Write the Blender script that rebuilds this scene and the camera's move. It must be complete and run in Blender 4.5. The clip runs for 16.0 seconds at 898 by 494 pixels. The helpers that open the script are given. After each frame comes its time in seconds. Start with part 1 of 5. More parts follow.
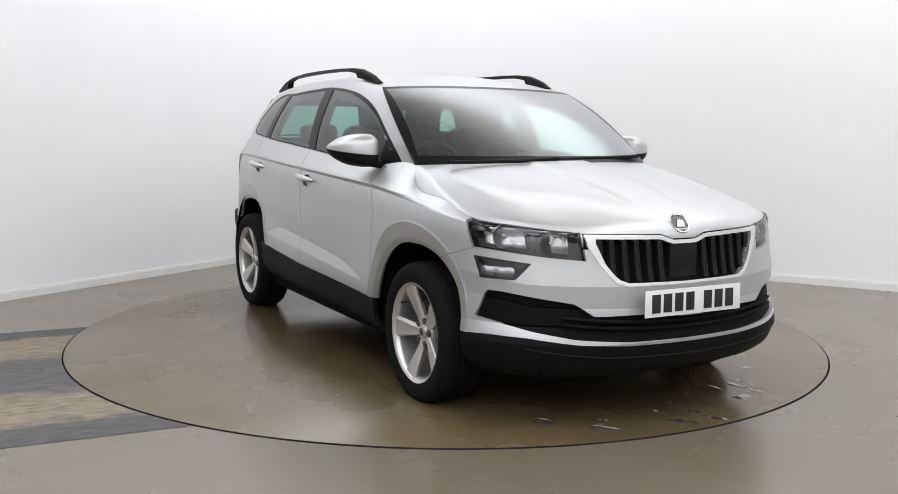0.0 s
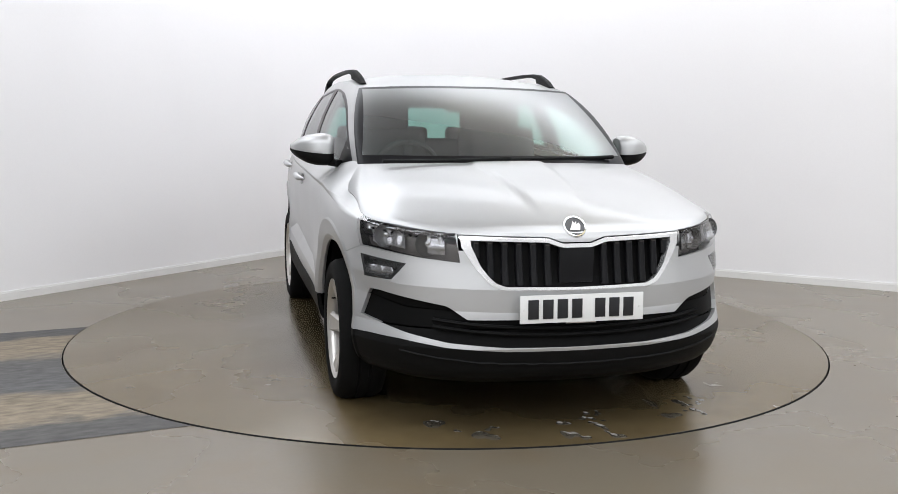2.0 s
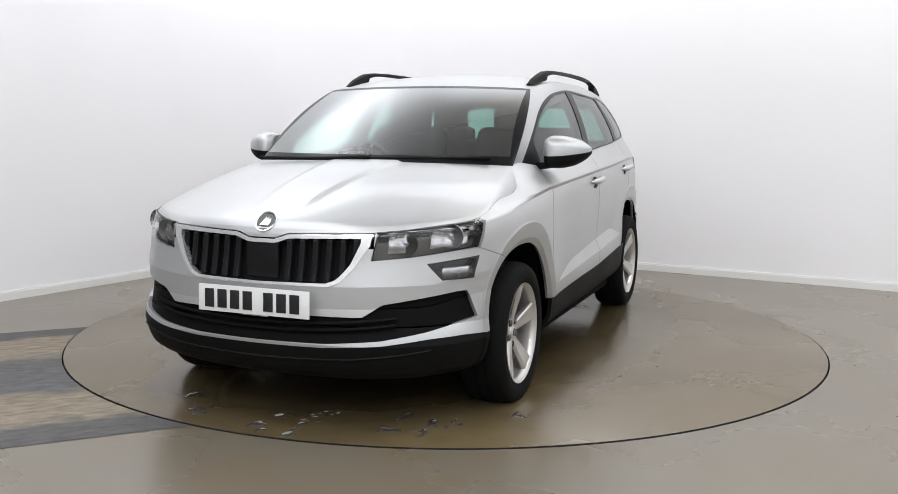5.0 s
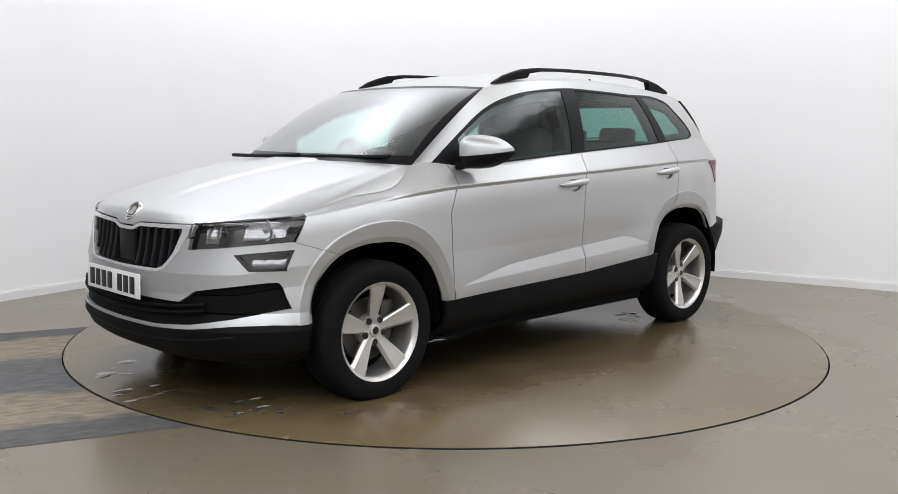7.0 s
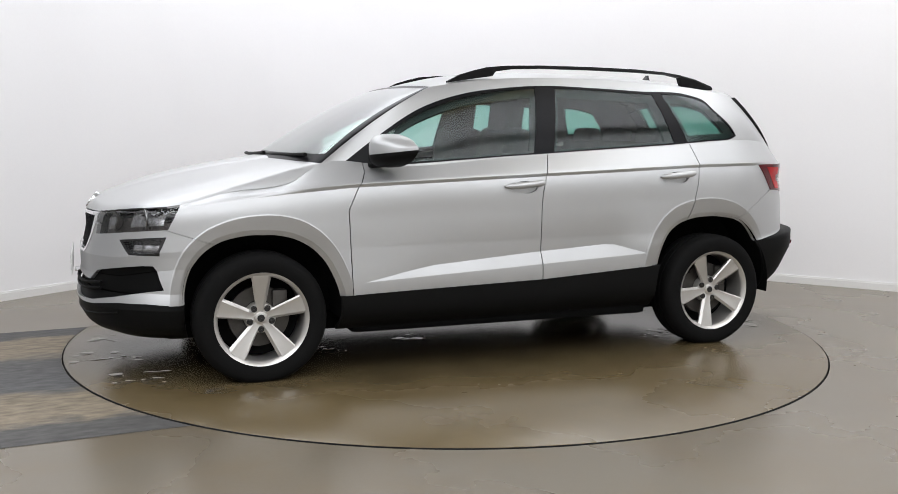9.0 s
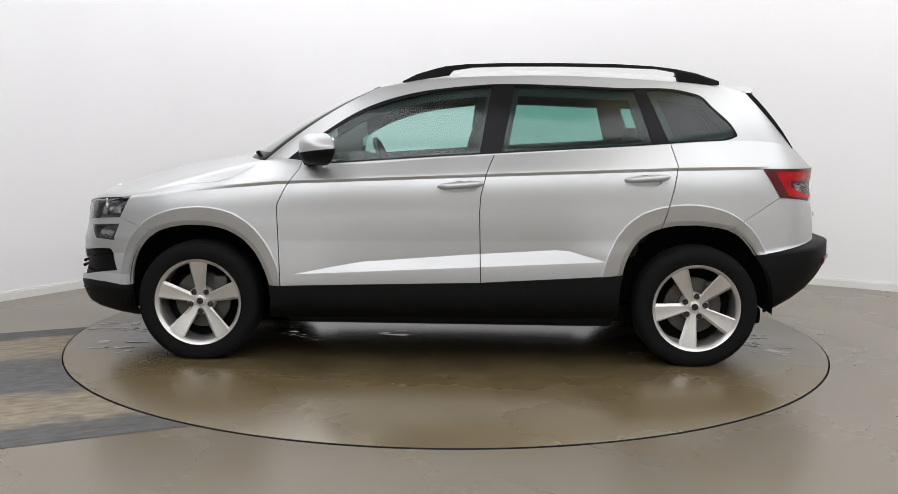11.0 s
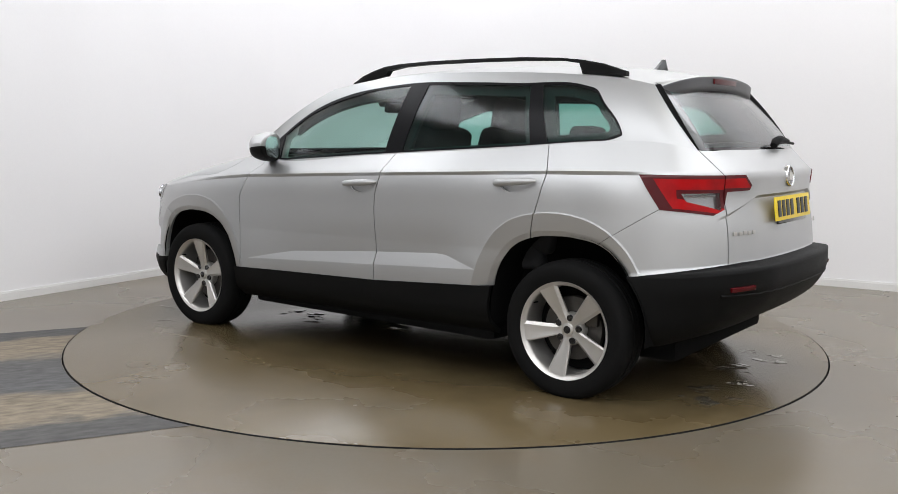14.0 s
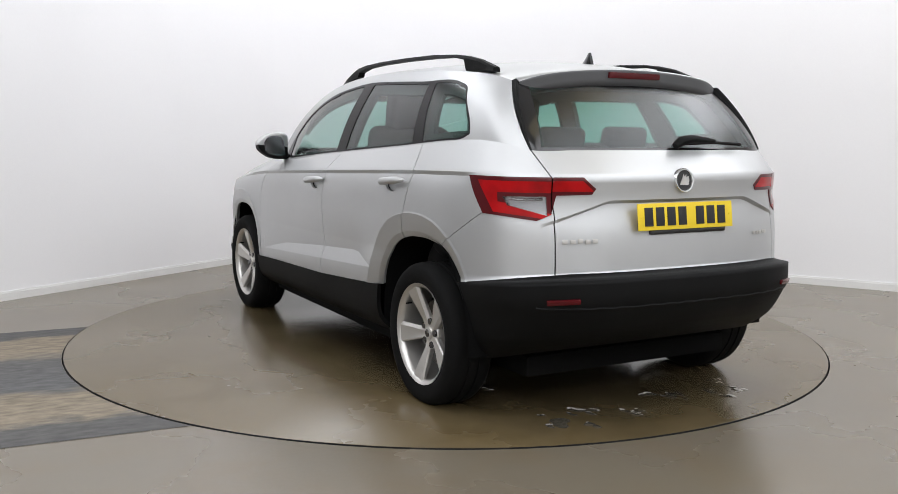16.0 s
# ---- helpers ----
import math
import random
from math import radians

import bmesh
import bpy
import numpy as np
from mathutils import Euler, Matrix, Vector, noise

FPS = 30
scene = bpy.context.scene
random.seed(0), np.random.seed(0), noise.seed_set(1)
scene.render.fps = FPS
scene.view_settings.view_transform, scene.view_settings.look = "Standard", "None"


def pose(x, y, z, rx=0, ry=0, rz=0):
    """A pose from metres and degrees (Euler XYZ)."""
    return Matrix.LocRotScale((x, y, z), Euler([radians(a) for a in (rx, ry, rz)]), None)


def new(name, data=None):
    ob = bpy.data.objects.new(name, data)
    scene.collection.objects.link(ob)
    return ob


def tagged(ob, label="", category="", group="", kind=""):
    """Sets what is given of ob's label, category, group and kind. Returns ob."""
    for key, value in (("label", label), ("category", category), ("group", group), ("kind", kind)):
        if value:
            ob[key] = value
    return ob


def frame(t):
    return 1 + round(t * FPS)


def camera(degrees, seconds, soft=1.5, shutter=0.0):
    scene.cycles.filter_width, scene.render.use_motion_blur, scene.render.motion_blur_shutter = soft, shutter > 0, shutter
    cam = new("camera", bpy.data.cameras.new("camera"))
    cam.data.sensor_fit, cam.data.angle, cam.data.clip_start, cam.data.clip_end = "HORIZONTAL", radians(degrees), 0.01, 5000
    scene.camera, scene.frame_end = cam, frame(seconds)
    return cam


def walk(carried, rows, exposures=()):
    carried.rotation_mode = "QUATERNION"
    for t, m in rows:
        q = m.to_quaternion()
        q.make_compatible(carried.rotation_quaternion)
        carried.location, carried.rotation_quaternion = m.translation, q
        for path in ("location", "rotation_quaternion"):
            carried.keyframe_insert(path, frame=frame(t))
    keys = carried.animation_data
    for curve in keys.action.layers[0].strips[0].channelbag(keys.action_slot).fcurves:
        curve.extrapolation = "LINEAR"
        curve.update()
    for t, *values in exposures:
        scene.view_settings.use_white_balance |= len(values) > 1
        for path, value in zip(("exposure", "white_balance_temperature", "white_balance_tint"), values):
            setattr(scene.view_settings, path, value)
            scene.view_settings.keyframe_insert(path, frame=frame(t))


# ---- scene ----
# ---- camera: stands still on a tripod ----
cam = camera(51.48, 16.0, soft=0.6)
EYE = pose(0, -5.733, 1.232, 0, 0, -0.112) @ pose(0, 0, 0, -7.09) @ pose(0, 0, 0, 0, -0.573, 0) @ pose(0, 0, 0, 90)
walk(cam, [(0, EYE), (16, EYE)], exposures=[(0, 0.0, 6500, 10), (3.3, 0.03, 6480, 10), (7, 0.0, 6500, 10), (9, -0.02, 6540, 10), (12, -0.05, 6640, 10), (14, -0.05, 6580, 10), (16, -0.03, 6520, 10)])

# ---- world and room lamps ----
world = bpy.data.worlds.new("world")
scene.world = world
world.use_nodes = True
world.node_tree.nodes["Background"].inputs[0].default_value = (0.8, 0.9, 1.0, 1)
world.node_tree.nodes["Background"].inputs[1].default_value = 0.2

TABLE_R = 2.222
CORNER = Vector((-1.074, 4.275, 0))
WALL_A = Vector((-0.5160, -0.8566, 0)).normalized()   # along the left wall, away from the corner
WALL_B = Vector((0.8656, -0.5007, 0)).normalized()    # along the right wall, away from the corner
ROOM_A, ROOM_B, ROOM_H = 11.5, 11.5, 3.9


def room(a, b, z=0.0):
    return CORNER + WALL_A * a + WALL_B * b + Vector((0, 0, z))


ROOM_TURN = math.degrees(math.atan2(WALL_B.y, WALL_B.x))
# long soft strips in a ring over the turntable: place along both walls, length, width, turn, power, colour
COOL, WARM = (0.915, 0.945, 1.0), (1.0, 0.86, 0.50)
LAMPS = [(3.6, 0.95, 5.6, 1.0, 90, 80, COOL), (0.95, 3.9, 5.6, 1.0, 0, 80, COOL), (3.6, 6.7, 5.6, 2.2, 90, 102, COOL), (6.7, 3.9, 5.6, 2.2, 0, 102, COOL),
         # the last two are unseen fill, added to brighten what faces the camera
         (3.3, 5.5, 3.2, 0.5, 90, 4, WARM), (1.85, 4.6, 4.2, 0.5, 0, 4, WARM), (5.6, 9.9, 7.5, 2.6, 90, 150, COOL), (9.9, 5.6, 7.5, 2.6, 0, 235, COOL)]
for la, lb, ln, wd, turned, power, tint in LAMPS:
    data = bpy.data.lights.new("ceiling_lamp", "AREA")
    data.shape, data.size, data.size_y, data.energy, data.color = "RECTANGLE", ln, wd, power, tint
    lamp = new("ceiling_lamp", data)
    lamp.matrix_world = Matrix.Translation(room(la, lb, ROOM_H - 0.10)) @ pose(0, 0, 0, 0, 0, ROOM_TURN + turned)


# ---- materials ----
def material(name, base, rough=0.5, metal=0.0, coat=0.0, grain=0.0, grain_scale=60.0, stain=0.0, stain_scale=2.0, bump=0.0, spec=0.5, dark=None):
    """Principled surface with a fine grain and broad stains in colour and roughness."""
    m = bpy.data.materials.new(name)
    m.use_nodes = True
    nt = m.node_tree
    b = nt.nodes["Principled BSDF"]
    b.inputs["Base Color"].default_value = (*base, 1)
    b.inputs["Roughness"].default_value = rough
    b.inputs["Metallic"].default_value = metal
    b.inputs["Coat Weight"].default_value = coat
    b.inputs["Coat Roughness"].default_value = 0.10
    b.inputs["Specular IOR Level"].default_value = spec
    co = nt.nodes.new("ShaderNodeTexCoord")
    if grain or stain:
        fine = nt.nodes.new("ShaderNodeTexNoise")
        fine.inputs["Scale"].default_value, fine.inputs["Detail"].default_value = grain_scale, 3
        broad = nt.nodes.new("ShaderNodeTexNoise")
        broad.inputs["Scale"].default_value, broad.inputs["Detail"].default_value = stain_scale, 5
        nt.links.new(co.outputs["Object"], fine.inputs["Vector"])
        nt.links.new(co.outputs["Object"], broad.inputs["Vector"])
        d = dark or tuple(c * 0.55 for c in base)
        m1 = nt.nodes.new("ShaderNodeMix")
        m1.data_type = "RGBA"
        m1.inputs["A"].default_value, m1.inputs["B"].default_value = (*base, 1), (*d, 1)
        r1 = nt.nodes.new("ShaderNodeMapRange")
        r1.inputs["From Min"].default_value, r1.inputs["From Max"].default_value, r1.inputs["To Max"].default_value = 0.42, 0.75, stain
        nt.links.new(broad.outputs["Fac"], r1.inputs["Value"])
        r2 = nt.nodes.new("ShaderNodeMapRange")
        r2.inputs["From Min"].default_value, r2.inputs["From Max"].default_value, r2.inputs["To Max"].default_value = 0.35, 0.75, grain
        nt.links.new(fine.outputs["Fac"], r2.inputs["Value"])
        add = nt.nodes.new("ShaderNodeMath")
        nt.links.new(r1.outputs[0], add.inputs[0])
        nt.links.new(r2.outputs[0], add.inputs[1])
        add.use_clamp = True
        nt.links.new(add.outputs[0], m1.inputs["Factor"])
        nt.links.new(m1.outputs["Result"], b.inputs["Base Color"])
        rr = nt.nodes.new("ShaderNodeMapRange")
        rr.inputs["To Min"].default_value, rr.inputs["To Max"].default_value = rough * 0.85, min(1, rough * 1.2)
        nt.links.new(broad.outputs["Fac"], rr.inputs["Value"])
        nt.links.new(rr.outputs[0], b.inputs["Roughness"])
        if bump:
            bp = nt.nodes.new("ShaderNodeBump")
            bp.inputs["Strength"].default_value, bp.inputs["Distance"].default_value = bump, 0.002
            nt.links.new(fine.outputs["Fac"], bp.inputs["Height"])
            nt.links.new(bp.outputs[0], b.inputs["Normal"])
    return m


def glass(name, tint, gloss_rough=0.16, base=0.085, bend=3.0):
    """Thin pane: tinted see-through, with a Fresnel gloss."""
    m = bpy.data.materials.new(name)
    m.use_nodes = True
    nt = m.node_tree
    nt.nodes.clear()
    out = nt.nodes.new("ShaderNodeOutputMaterial")
    mix = nt.nodes.new("ShaderNodeMixShader")
    tr = nt.nodes.new("ShaderNodeBsdfTransparent")
    gl = nt.nodes.new("ShaderNodeBsdfGlossy")
    lw = nt.nodes.new("ShaderNodeLayerWeight")
    lw.inputs["Blend"].default_value = 0.5
    pw = nt.nodes.new("ShaderNodeMath")
    pw.operation, pw.inputs[1].default_value = "POWER", bend
    fr = nt.nodes.new("ShaderNodeMath")
    fr.operation, fr.inputs[1].default_value, fr.inputs[2].default_value = "MULTIPLY_ADD", 0.95 - base, base
    nt.links.new(lw.outputs["Facing"], pw.inputs[0])
    nt.links.new(pw.outputs[0], fr.inputs[0])
    tr.inputs["Color"].default_value = (*tint, 1)
    gl.inputs["Roughness"].default_value = gloss_rough
    nt.links.new(fr.outputs[0], mix.inputs[0])
    nt.links.new(tr.outputs[0], mix.inputs[1])
    nt.links.new(gl.outputs[0], mix.inputs[2])
    nt.links.new(mix.outputs[0], out.inputs["Surface"])
    return m


PAINT = material("silver_paint", (0.545, 0.548, 0.548), 0.45, 0.78, 0.25, grain=0.06, grain_scale=900, stain=0.03, stain_scale=3)
BLACK = material("black_plastic", (0.005, 0.005, 0.005), 0.55, grain=0.3, grain_scale=400, stain=0.2, bump=0.25, dark=(0.008, 0.008, 0.0075), spec=0.11)
GLOSS_BLACK = material("gloss_black", (0.010, 0.010, 0.011), 0.12, coat=0.5)
FRIT = material("black_frit", (0.008, 0.008, 0.009), 0.30, spec=0.13)
RUBBER = material("tyre_rubber", (0.006, 0.006, 0.006), 0.8, grain=0.3, grain_scale=120, stain=0.4, stain_scale=9, bump=0.2, dark=(0.010, 0.0095, 0.009), spec=0.1)
ALLOY = material("alloy", (0.62, 0.60, 0.57), 0.34, 0.75, 0.3, grain=0.05, grain_scale=500, stain=0.12, stain_scale=8)
STEEL = material("brake_steel", (0.10, 0.093, 0.085), 0.5, 0.8, grain=0.2, grain_scale=90, stain=0.4, stain_scale=14)
CHROME = material("chrome", (0.80, 0.81, 0.82), 0.08, 1.0)
REFLECTOR = material("lamp_reflector", (0.40, 0.40, 0.41), 0.25, 0.9)
LAMP_DARK = material("lamp_housing", (0.115, 0.105, 0.10), 0.28, 0.55, grain=0.3, grain_scale=40, stain=0.5, stain_scale=25, dark=(0.04, 0.036, 0.034))
RIB = material("rib_plastic", (0.009, 0.009, 0.010), 0.42, spec=0.16)
RED = material("red_lens", (0.40, 0.003, 0.005), 0.16, coat=0.1, spec=0.2, stain=0.7, stain_scale=11, dark=(0.12, 0.002, 0.003))
DARK_RED = material("dark_red_lens", (0.075, 0.003, 0.005), 0.16, coat=0.1, spec=0.3)
SHELL = material("inner_shell", (0.004, 0.004, 0.004), 0.9, spec=0.1)
FABRIC = material("dark_fabric", (0.032, 0.032, 0.034), 0.9, grain=0.5, grain_scale=300, stain=0.3, stain_scale=6, bump=0.5)
TRIM_DARK = material("dark_trim", (0.028, 0.028, 0.030), 0.65, grain=0.4, grain_scale=500, bump=0.3, stain=0.2)
TRIM_LIGHT = material("light_trim", (0.42, 0.40, 0.37), 0.85, grain=0.2, grain_scale=300, stain=0.1)
GREY_PLASTIC = material("grey_plastic", (0.085, 0.085, 0.088), 0.4, grain=0.2, grain_scale=300, stain=0.1)
PLATE_WHITE = material("plate_white", (0.78, 0.78, 0.76), 0.35, grain=0.05, grain_scale=400, stain=0.08, stain_scale=20)
PLATE_YELLOW = material("plate_yellow", (0.83, 0.60, 0.02), 0.35, grain=0.05, grain_scale=400, stain=0.08, stain_scale=20)
INK = material("plate_ink", (0.012, 0.012, 0.014), 0.4)
GLASS_SCREEN = glass("screen_glass", (0.70, 0.85, 0.81), 0.32, 0.07, 2.35)
GLASS_REAR = glass("rear_glass", (0.27, 0.52, 0.46), 0.24, 0.05, 3.0)
GLASS_CLEAR = glass("window_glass", (0.61, 0.82, 0.77), 0.12, 0.05, 4.0)
GLASS_DARK = glass("tinted_glass", (0.38, 0.64, 0.58), 0.12, 0.05, 4.0)
LENS = glass("lamp_lens", (0.93, 0.93, 0.93), 0.12, 0.05, 4.0)
WALL_PAINT = material("white_wall_paint", (0.866, 0.853, 0.857), 0.75, grain=0.03, grain_scale=80, stain=0.06, stain_scale=0.8, bump=0.05)
CEIL_PAINT = material("white_ceiling_paint", (0.80, 0.80, 0.80), 0.85, grain=0.03, stain=0.05, stain_scale=0.7)
BACK_PAINT = material("grey_wall_paint", (0.80, 0.80, 0.79), 0.8, grain=0.03, grain_scale=80, stain=0.1, stain_scale=0.8)
DIM_UNSEEN = material("grey_stretch_paint", (0.35, 0.35, 0.35), 0.7, grain=0.03, grain_scale=80, stain=0.1, stain_scale=0.8)
SIDE_PAINT = material("light_grey_wall_paint", (0.68, 0.675, 0.67), 0.8, grain=0.03, grain_scale=80, stain=0.1, stain_scale=0.8)
SKIRT = material("white_gloss_paint", (0.80, 0.79, 0.77), 0.35, grain=0.04, stain=0.08, stain_scale=3)
WATER = material("water_film", (0.085, 0.074, 0.056), 0.10, coat=0.3)
INTAKE = material("intake_plastic", (0.003, 0.003, 0.003), 0.6, spec=0.1)
SATIN = material("satin_chrome", (0.82, 0.82, 0.82), 0.22, 0.75, coat=0.3)
PIT = material("pit", (0.008, 0.008, 0.008), 0.9)


# ---- mesh helpers ----
def part(name, bm, mat, parent=None, label="", smooth=True):
    me = bpy.data.meshes.new(name)
    bmesh.ops.recalc_face_normals(bm, faces=bm.faces)
    bm.to_mesh(me)
    bm.free()
    for p in me.polygons:
        p.use_smooth = smooth
    for mm in (mat if isinstance(mat, (list, tuple)) else [mat]):
        me.materials.append(mm)
    ob = new(name, me)
    if smooth:
        me.set_sharp_from_angle(angle=radians(38))
    if parent is not None:
        ob.parent = parent
    if label:
        tagged(ob, label)
    return ob


def box(bm, c, size, bevel=0.0, seg=2, m=None):
    """A bevelled box, added to bm."""
    b2 = bmesh.new()
    bmesh.ops.create_cube(b2, size=1.0, matrix=Matrix.Diagonal((*size, 1)))
    if bevel:
        bmesh.ops.bevel(b2, geom=b2.edges[:] + b2.verts[:], offset=bevel, segments=seg, affect="EDGES", profile=0.6)
    b2.transform(Matrix.Translation(c) @ (m or Matrix.Identity(4)))
    tmp = bpy.data.meshes.new("tmp")
    b2.to_mesh(tmp)
    b2.free()
    bm.from_mesh(tmp)
    bpy.data.meshes.remove(tmp)
    return bm


def lathe(profile, n=48, axis="y", closed=False):
    """Turn (radius, along) pairs round an axis."""
    bm = bmesh.new()
    rings = []
    for r, h in profile:
        ring = []
        for i in range(n):
            a = 2 * math.pi * i / n
            p = (r * math.cos(a), h, r * math.sin(a)) if axis == "y" else (r * math.cos(a), r * math.sin(a), h)
            ring.append(bm.verts.new(p))
        rings.append(ring)
    pairs = list(zip(rings, rings[1:])) + ([(rings[-1], rings[0])] if closed else [])
    for a, b in pairs:
        for i in range(n):
            bm.faces.new((a[i], a[(i + 1) % n], b[(i + 1) % n], b[i]))
    return bm


def tube(points, radius, n=8, flat=1.0, close=True):
    """A swept rod through points; flat squeezes its height."""
    bm = bmesh.new()
    pts = [Vector(p) for p in points]
    rings = []
    for i, p in enumerate(pts):
        d = (pts[min(i + 1, len(pts) - 1)] - pts[max(i - 1, 0)]).normalized()
        side = d.cross(Vector((0, 0, 1))).normalized() if abs(d.z) < 0.95 else Vector((0, 1, 0))
        up = side.cross(d).normalized()
        r = radius[i] if isinstance(radius, (list, tuple)) else radius
        rings.append([bm.verts.new(p + side * r * math.cos(a) + up * r * flat * math.sin(a)) for a in (2 * math.pi * k / n for k in range(n))])
    for a, b in zip(rings, rings[1:]):
        for k in range(n):
            bm.faces.new((a[k], a[(k + 1) % n], b[(k + 1) % n], b[k]))
    if close:
        bm.faces.new(rings[0])
        bm.faces.new(rings[-1][::-1])
    return bm


def prism(poly, depth, to3d, bevel=0.0):
    """Extrude a flat outline; to3d(u, v, d) gives its place."""
    bm = bmesh.new()
    a = [bm.verts.new(to3d(u, v, 0)) for u, v in poly]
    b = [bm.verts.new(to3d(u, v, depth)) for u, v in poly]
    bm.faces.new(a)
    bm.faces.new(b[::-1])
    n = len(poly)
    for i in range(n):
        bm.faces.new((a[i], a[(i + 1) % n], b[(i + 1) % n], b[i]))
    if bevel:
        bmesh.ops.bevel(bm, geom=bm.edges[:], offset=bevel, segments=2, affect="EDGES", profile=0.6)
    return bm


# ---- the room ----
def build_room():
    # floor with a round opening for the turntable
    n = 160
    bm = bmesh.new()
    inner = [bm.verts.new(((TABLE_R + 0.009) * math.cos(2 * math.pi * i / n), (TABLE_R + 0.009) * math.sin(2 * math.pi * i / n), 0)) for i in range(n)]
    outer = []
    for i in range(n):
        a = 2 * math.pi * i / n
        d = Vector((math.cos(a), math.sin(a), 0))
        best = 99.0
        for axis, lo, hi in ((WALL_A, 0.0, ROOM_A), (WALL_B, 0.0, ROOM_B)):
            o, v = (-CORNER).dot(axis), d.dot(axis)
            for lim in (lo - 0.3, hi + 0.3):
                if abs(v) > 1e-6 and (lim - o) / v > 0:
                    best = min(best, (lim - o) / v)
        outer.append(bm.verts.new(d * best))
    for i in range(n):
        j = (i + 1) % n
        bm.faces.new((inner[i], outer[i], outer[j], inner[j]))
    ob = part("floor", bm, FLOOR, smooth=False)
    tagged(ob, "glossy warm grey painted concrete studio floor, scuffed", "floor", kind="structure")
    bm = bmesh.new()
    bmesh.ops.create_circle(bm, cap_ends=True, segments=96, radius=TABLE_R + 0.2, matrix=Matrix.Translation((0, 0, -0.08)))
    low = [[bm.verts.new(((TABLE_R + 0.009) * math.cos(2 * math.pi * i / n), (TABLE_R + 0.009) * math.sin(2 * math.pi * i / n), z)) for i in range(n)] for z in (-0.08, -0.001)]
    for i in range(n):
        bm.faces.new((low[0][i], low[0][(i + 1) % n], low[1][(i + 1) % n], low[1][i]))
    tagged(part("turntable_pit", bm, PIT, smooth=False), "dark shallow pit under the turntable disc", "pit", kind="structure")

    # walls: two long ones that meet in a rounded corner, and two behind the camera
    def run(path, lo, hi, thick, mat, name, label):
        b = bmesh.new()
        cols = []
        for i, p in enumerate(path):
            q0, q1 = path[max(i - 1, 0)], path[min(i + 1, len(path) - 1)]
            d = (q1 - q0).normalized()
            nrm = Vector((-d.y, d.x, 0))
            cols.append([b.verts.new(p + Vector((0, 0, lo))), b.verts.new(p + Vector((0, 0, hi))), b.verts.new(p + nrm * thick + Vector((0, 0, hi))), b.verts.new(p + nrm * thick + Vector((0, 0, lo)))])
        for a, c in zip(cols, cols[1:]):
            for k in range(4):
                b.faces.new((a[k], c[k], c[(k + 1) % 4], a[(k + 1) % 4]))
        b.faces.new(cols[0])
        b.faces.new(cols[-1][::-1])
        return tagged(part(name, b, mat), label, kind="structure")

    R = 1.1
    left = [room(4.8, 0), room(4, 0)] + [room(R, 0)]
    path = left + [room(R - R * math.sin(k * math.pi / 24), R - R * math.cos(k * math.pi / 24)) for k in range(1, 13)] + [room(0, 4), room(0, ROOM_B)]
    run(path, -0.05, ROOM_H, 0.15, WALL_PAINT, "wall_north", "white painted studio wall with a rounded corner")
    # unseen stretch past the view, added in grey to darken reflections in the doors
    run([room(ROOM_A, 0), room(4.8, 0)], -0.05, ROOM_H, 0.15, DIM_UNSEEN, "wall_south", "unseen grey stretch of the left wall, added to darken the car's reflections")
    # both unseen: they close the room, their greys set by the light they return
    run([room(0, ROOM_B), room(ROOM_A, ROOM_B)], -0.05, ROOM_H, 0.15, BACK_PAINT, "wall_east", "unseen pale grey wall behind the camera, toned to light the car")
    run([room(ROOM_A, ROOM_B), room(ROOM_A, 0)], -0.05, ROOM_H, 0.15, SIDE_PAINT, "wall_west", "unseen light grey wall behind the camera, toned to light the car")
    inset = []
    for i, p in enumerate(path):
        q0, q1 = path[max(i - 1, 0)], path[min(i + 1, len(path) - 1)]
        d = (q1 - q0).normalized()
        inset.append(p - Vector((-d.y, d.x, 0)) * 0.016)
    run(inset, 0.0, 0.054, 0.015, SKIRT, "baseboard", "low white glossy skirting board")
    inset2 = [p + (q - p) * 0.45 for p, q in zip(inset, path)]
    run(inset2, 0.0545, 0.066, 0.007, SKIRT, "baseboard_cap", "thin white moulded top of the skirting board")
    bm = bmesh.new()
    vs = [bm.verts.new(room(a, b, z)) for z in (ROOM_H, ROOM_H + 0.2) for a, b in ((-.2, -.2), (ROOM_A + .2, -.2), (ROOM_A + .2, ROOM_B + .2), (-.2, ROOM_B + .2))]
    for f in ((0, 1, 2, 3), (7, 6, 5, 4), (0, 4, 5, 1), (1, 5, 6, 2), (2, 6, 7, 3), (3, 7, 4, 0)):
        bm.faces.new([vs[i] for i in f])
    tagged(part("ceiling", bm, CEIL_PAINT, smooth=False), "plain white painted ceiling", kind="structure")
    # frames round the ceiling lamps
    for la, lb, ln, wd, turned, power, tint in LAMPS:
        bm = bmesh.new()
        for sx, sy, cx, cy in ((ln + 0.12, 0.05, 0, wd / 2 + 0.035), (ln + 0.12, 0.05, 0, -wd / 2 - 0.035), (0.05, wd + 0.02, ln / 2 + 0.035, 0), (0.05, wd + 0.02, -ln / 2 - 0.035, 0)):
            box(bm, (cx, cy, 0), (sx, sy, 0.12), 0.006)
        ob = part("ceiling_light", bm, SKIRT)
        ob.matrix_world = Matrix.Translation(room(la, lb, ROOM_H - 0.06)) @ pose(0, 0, 0, 0, 0, ROOM_TURN + turned)
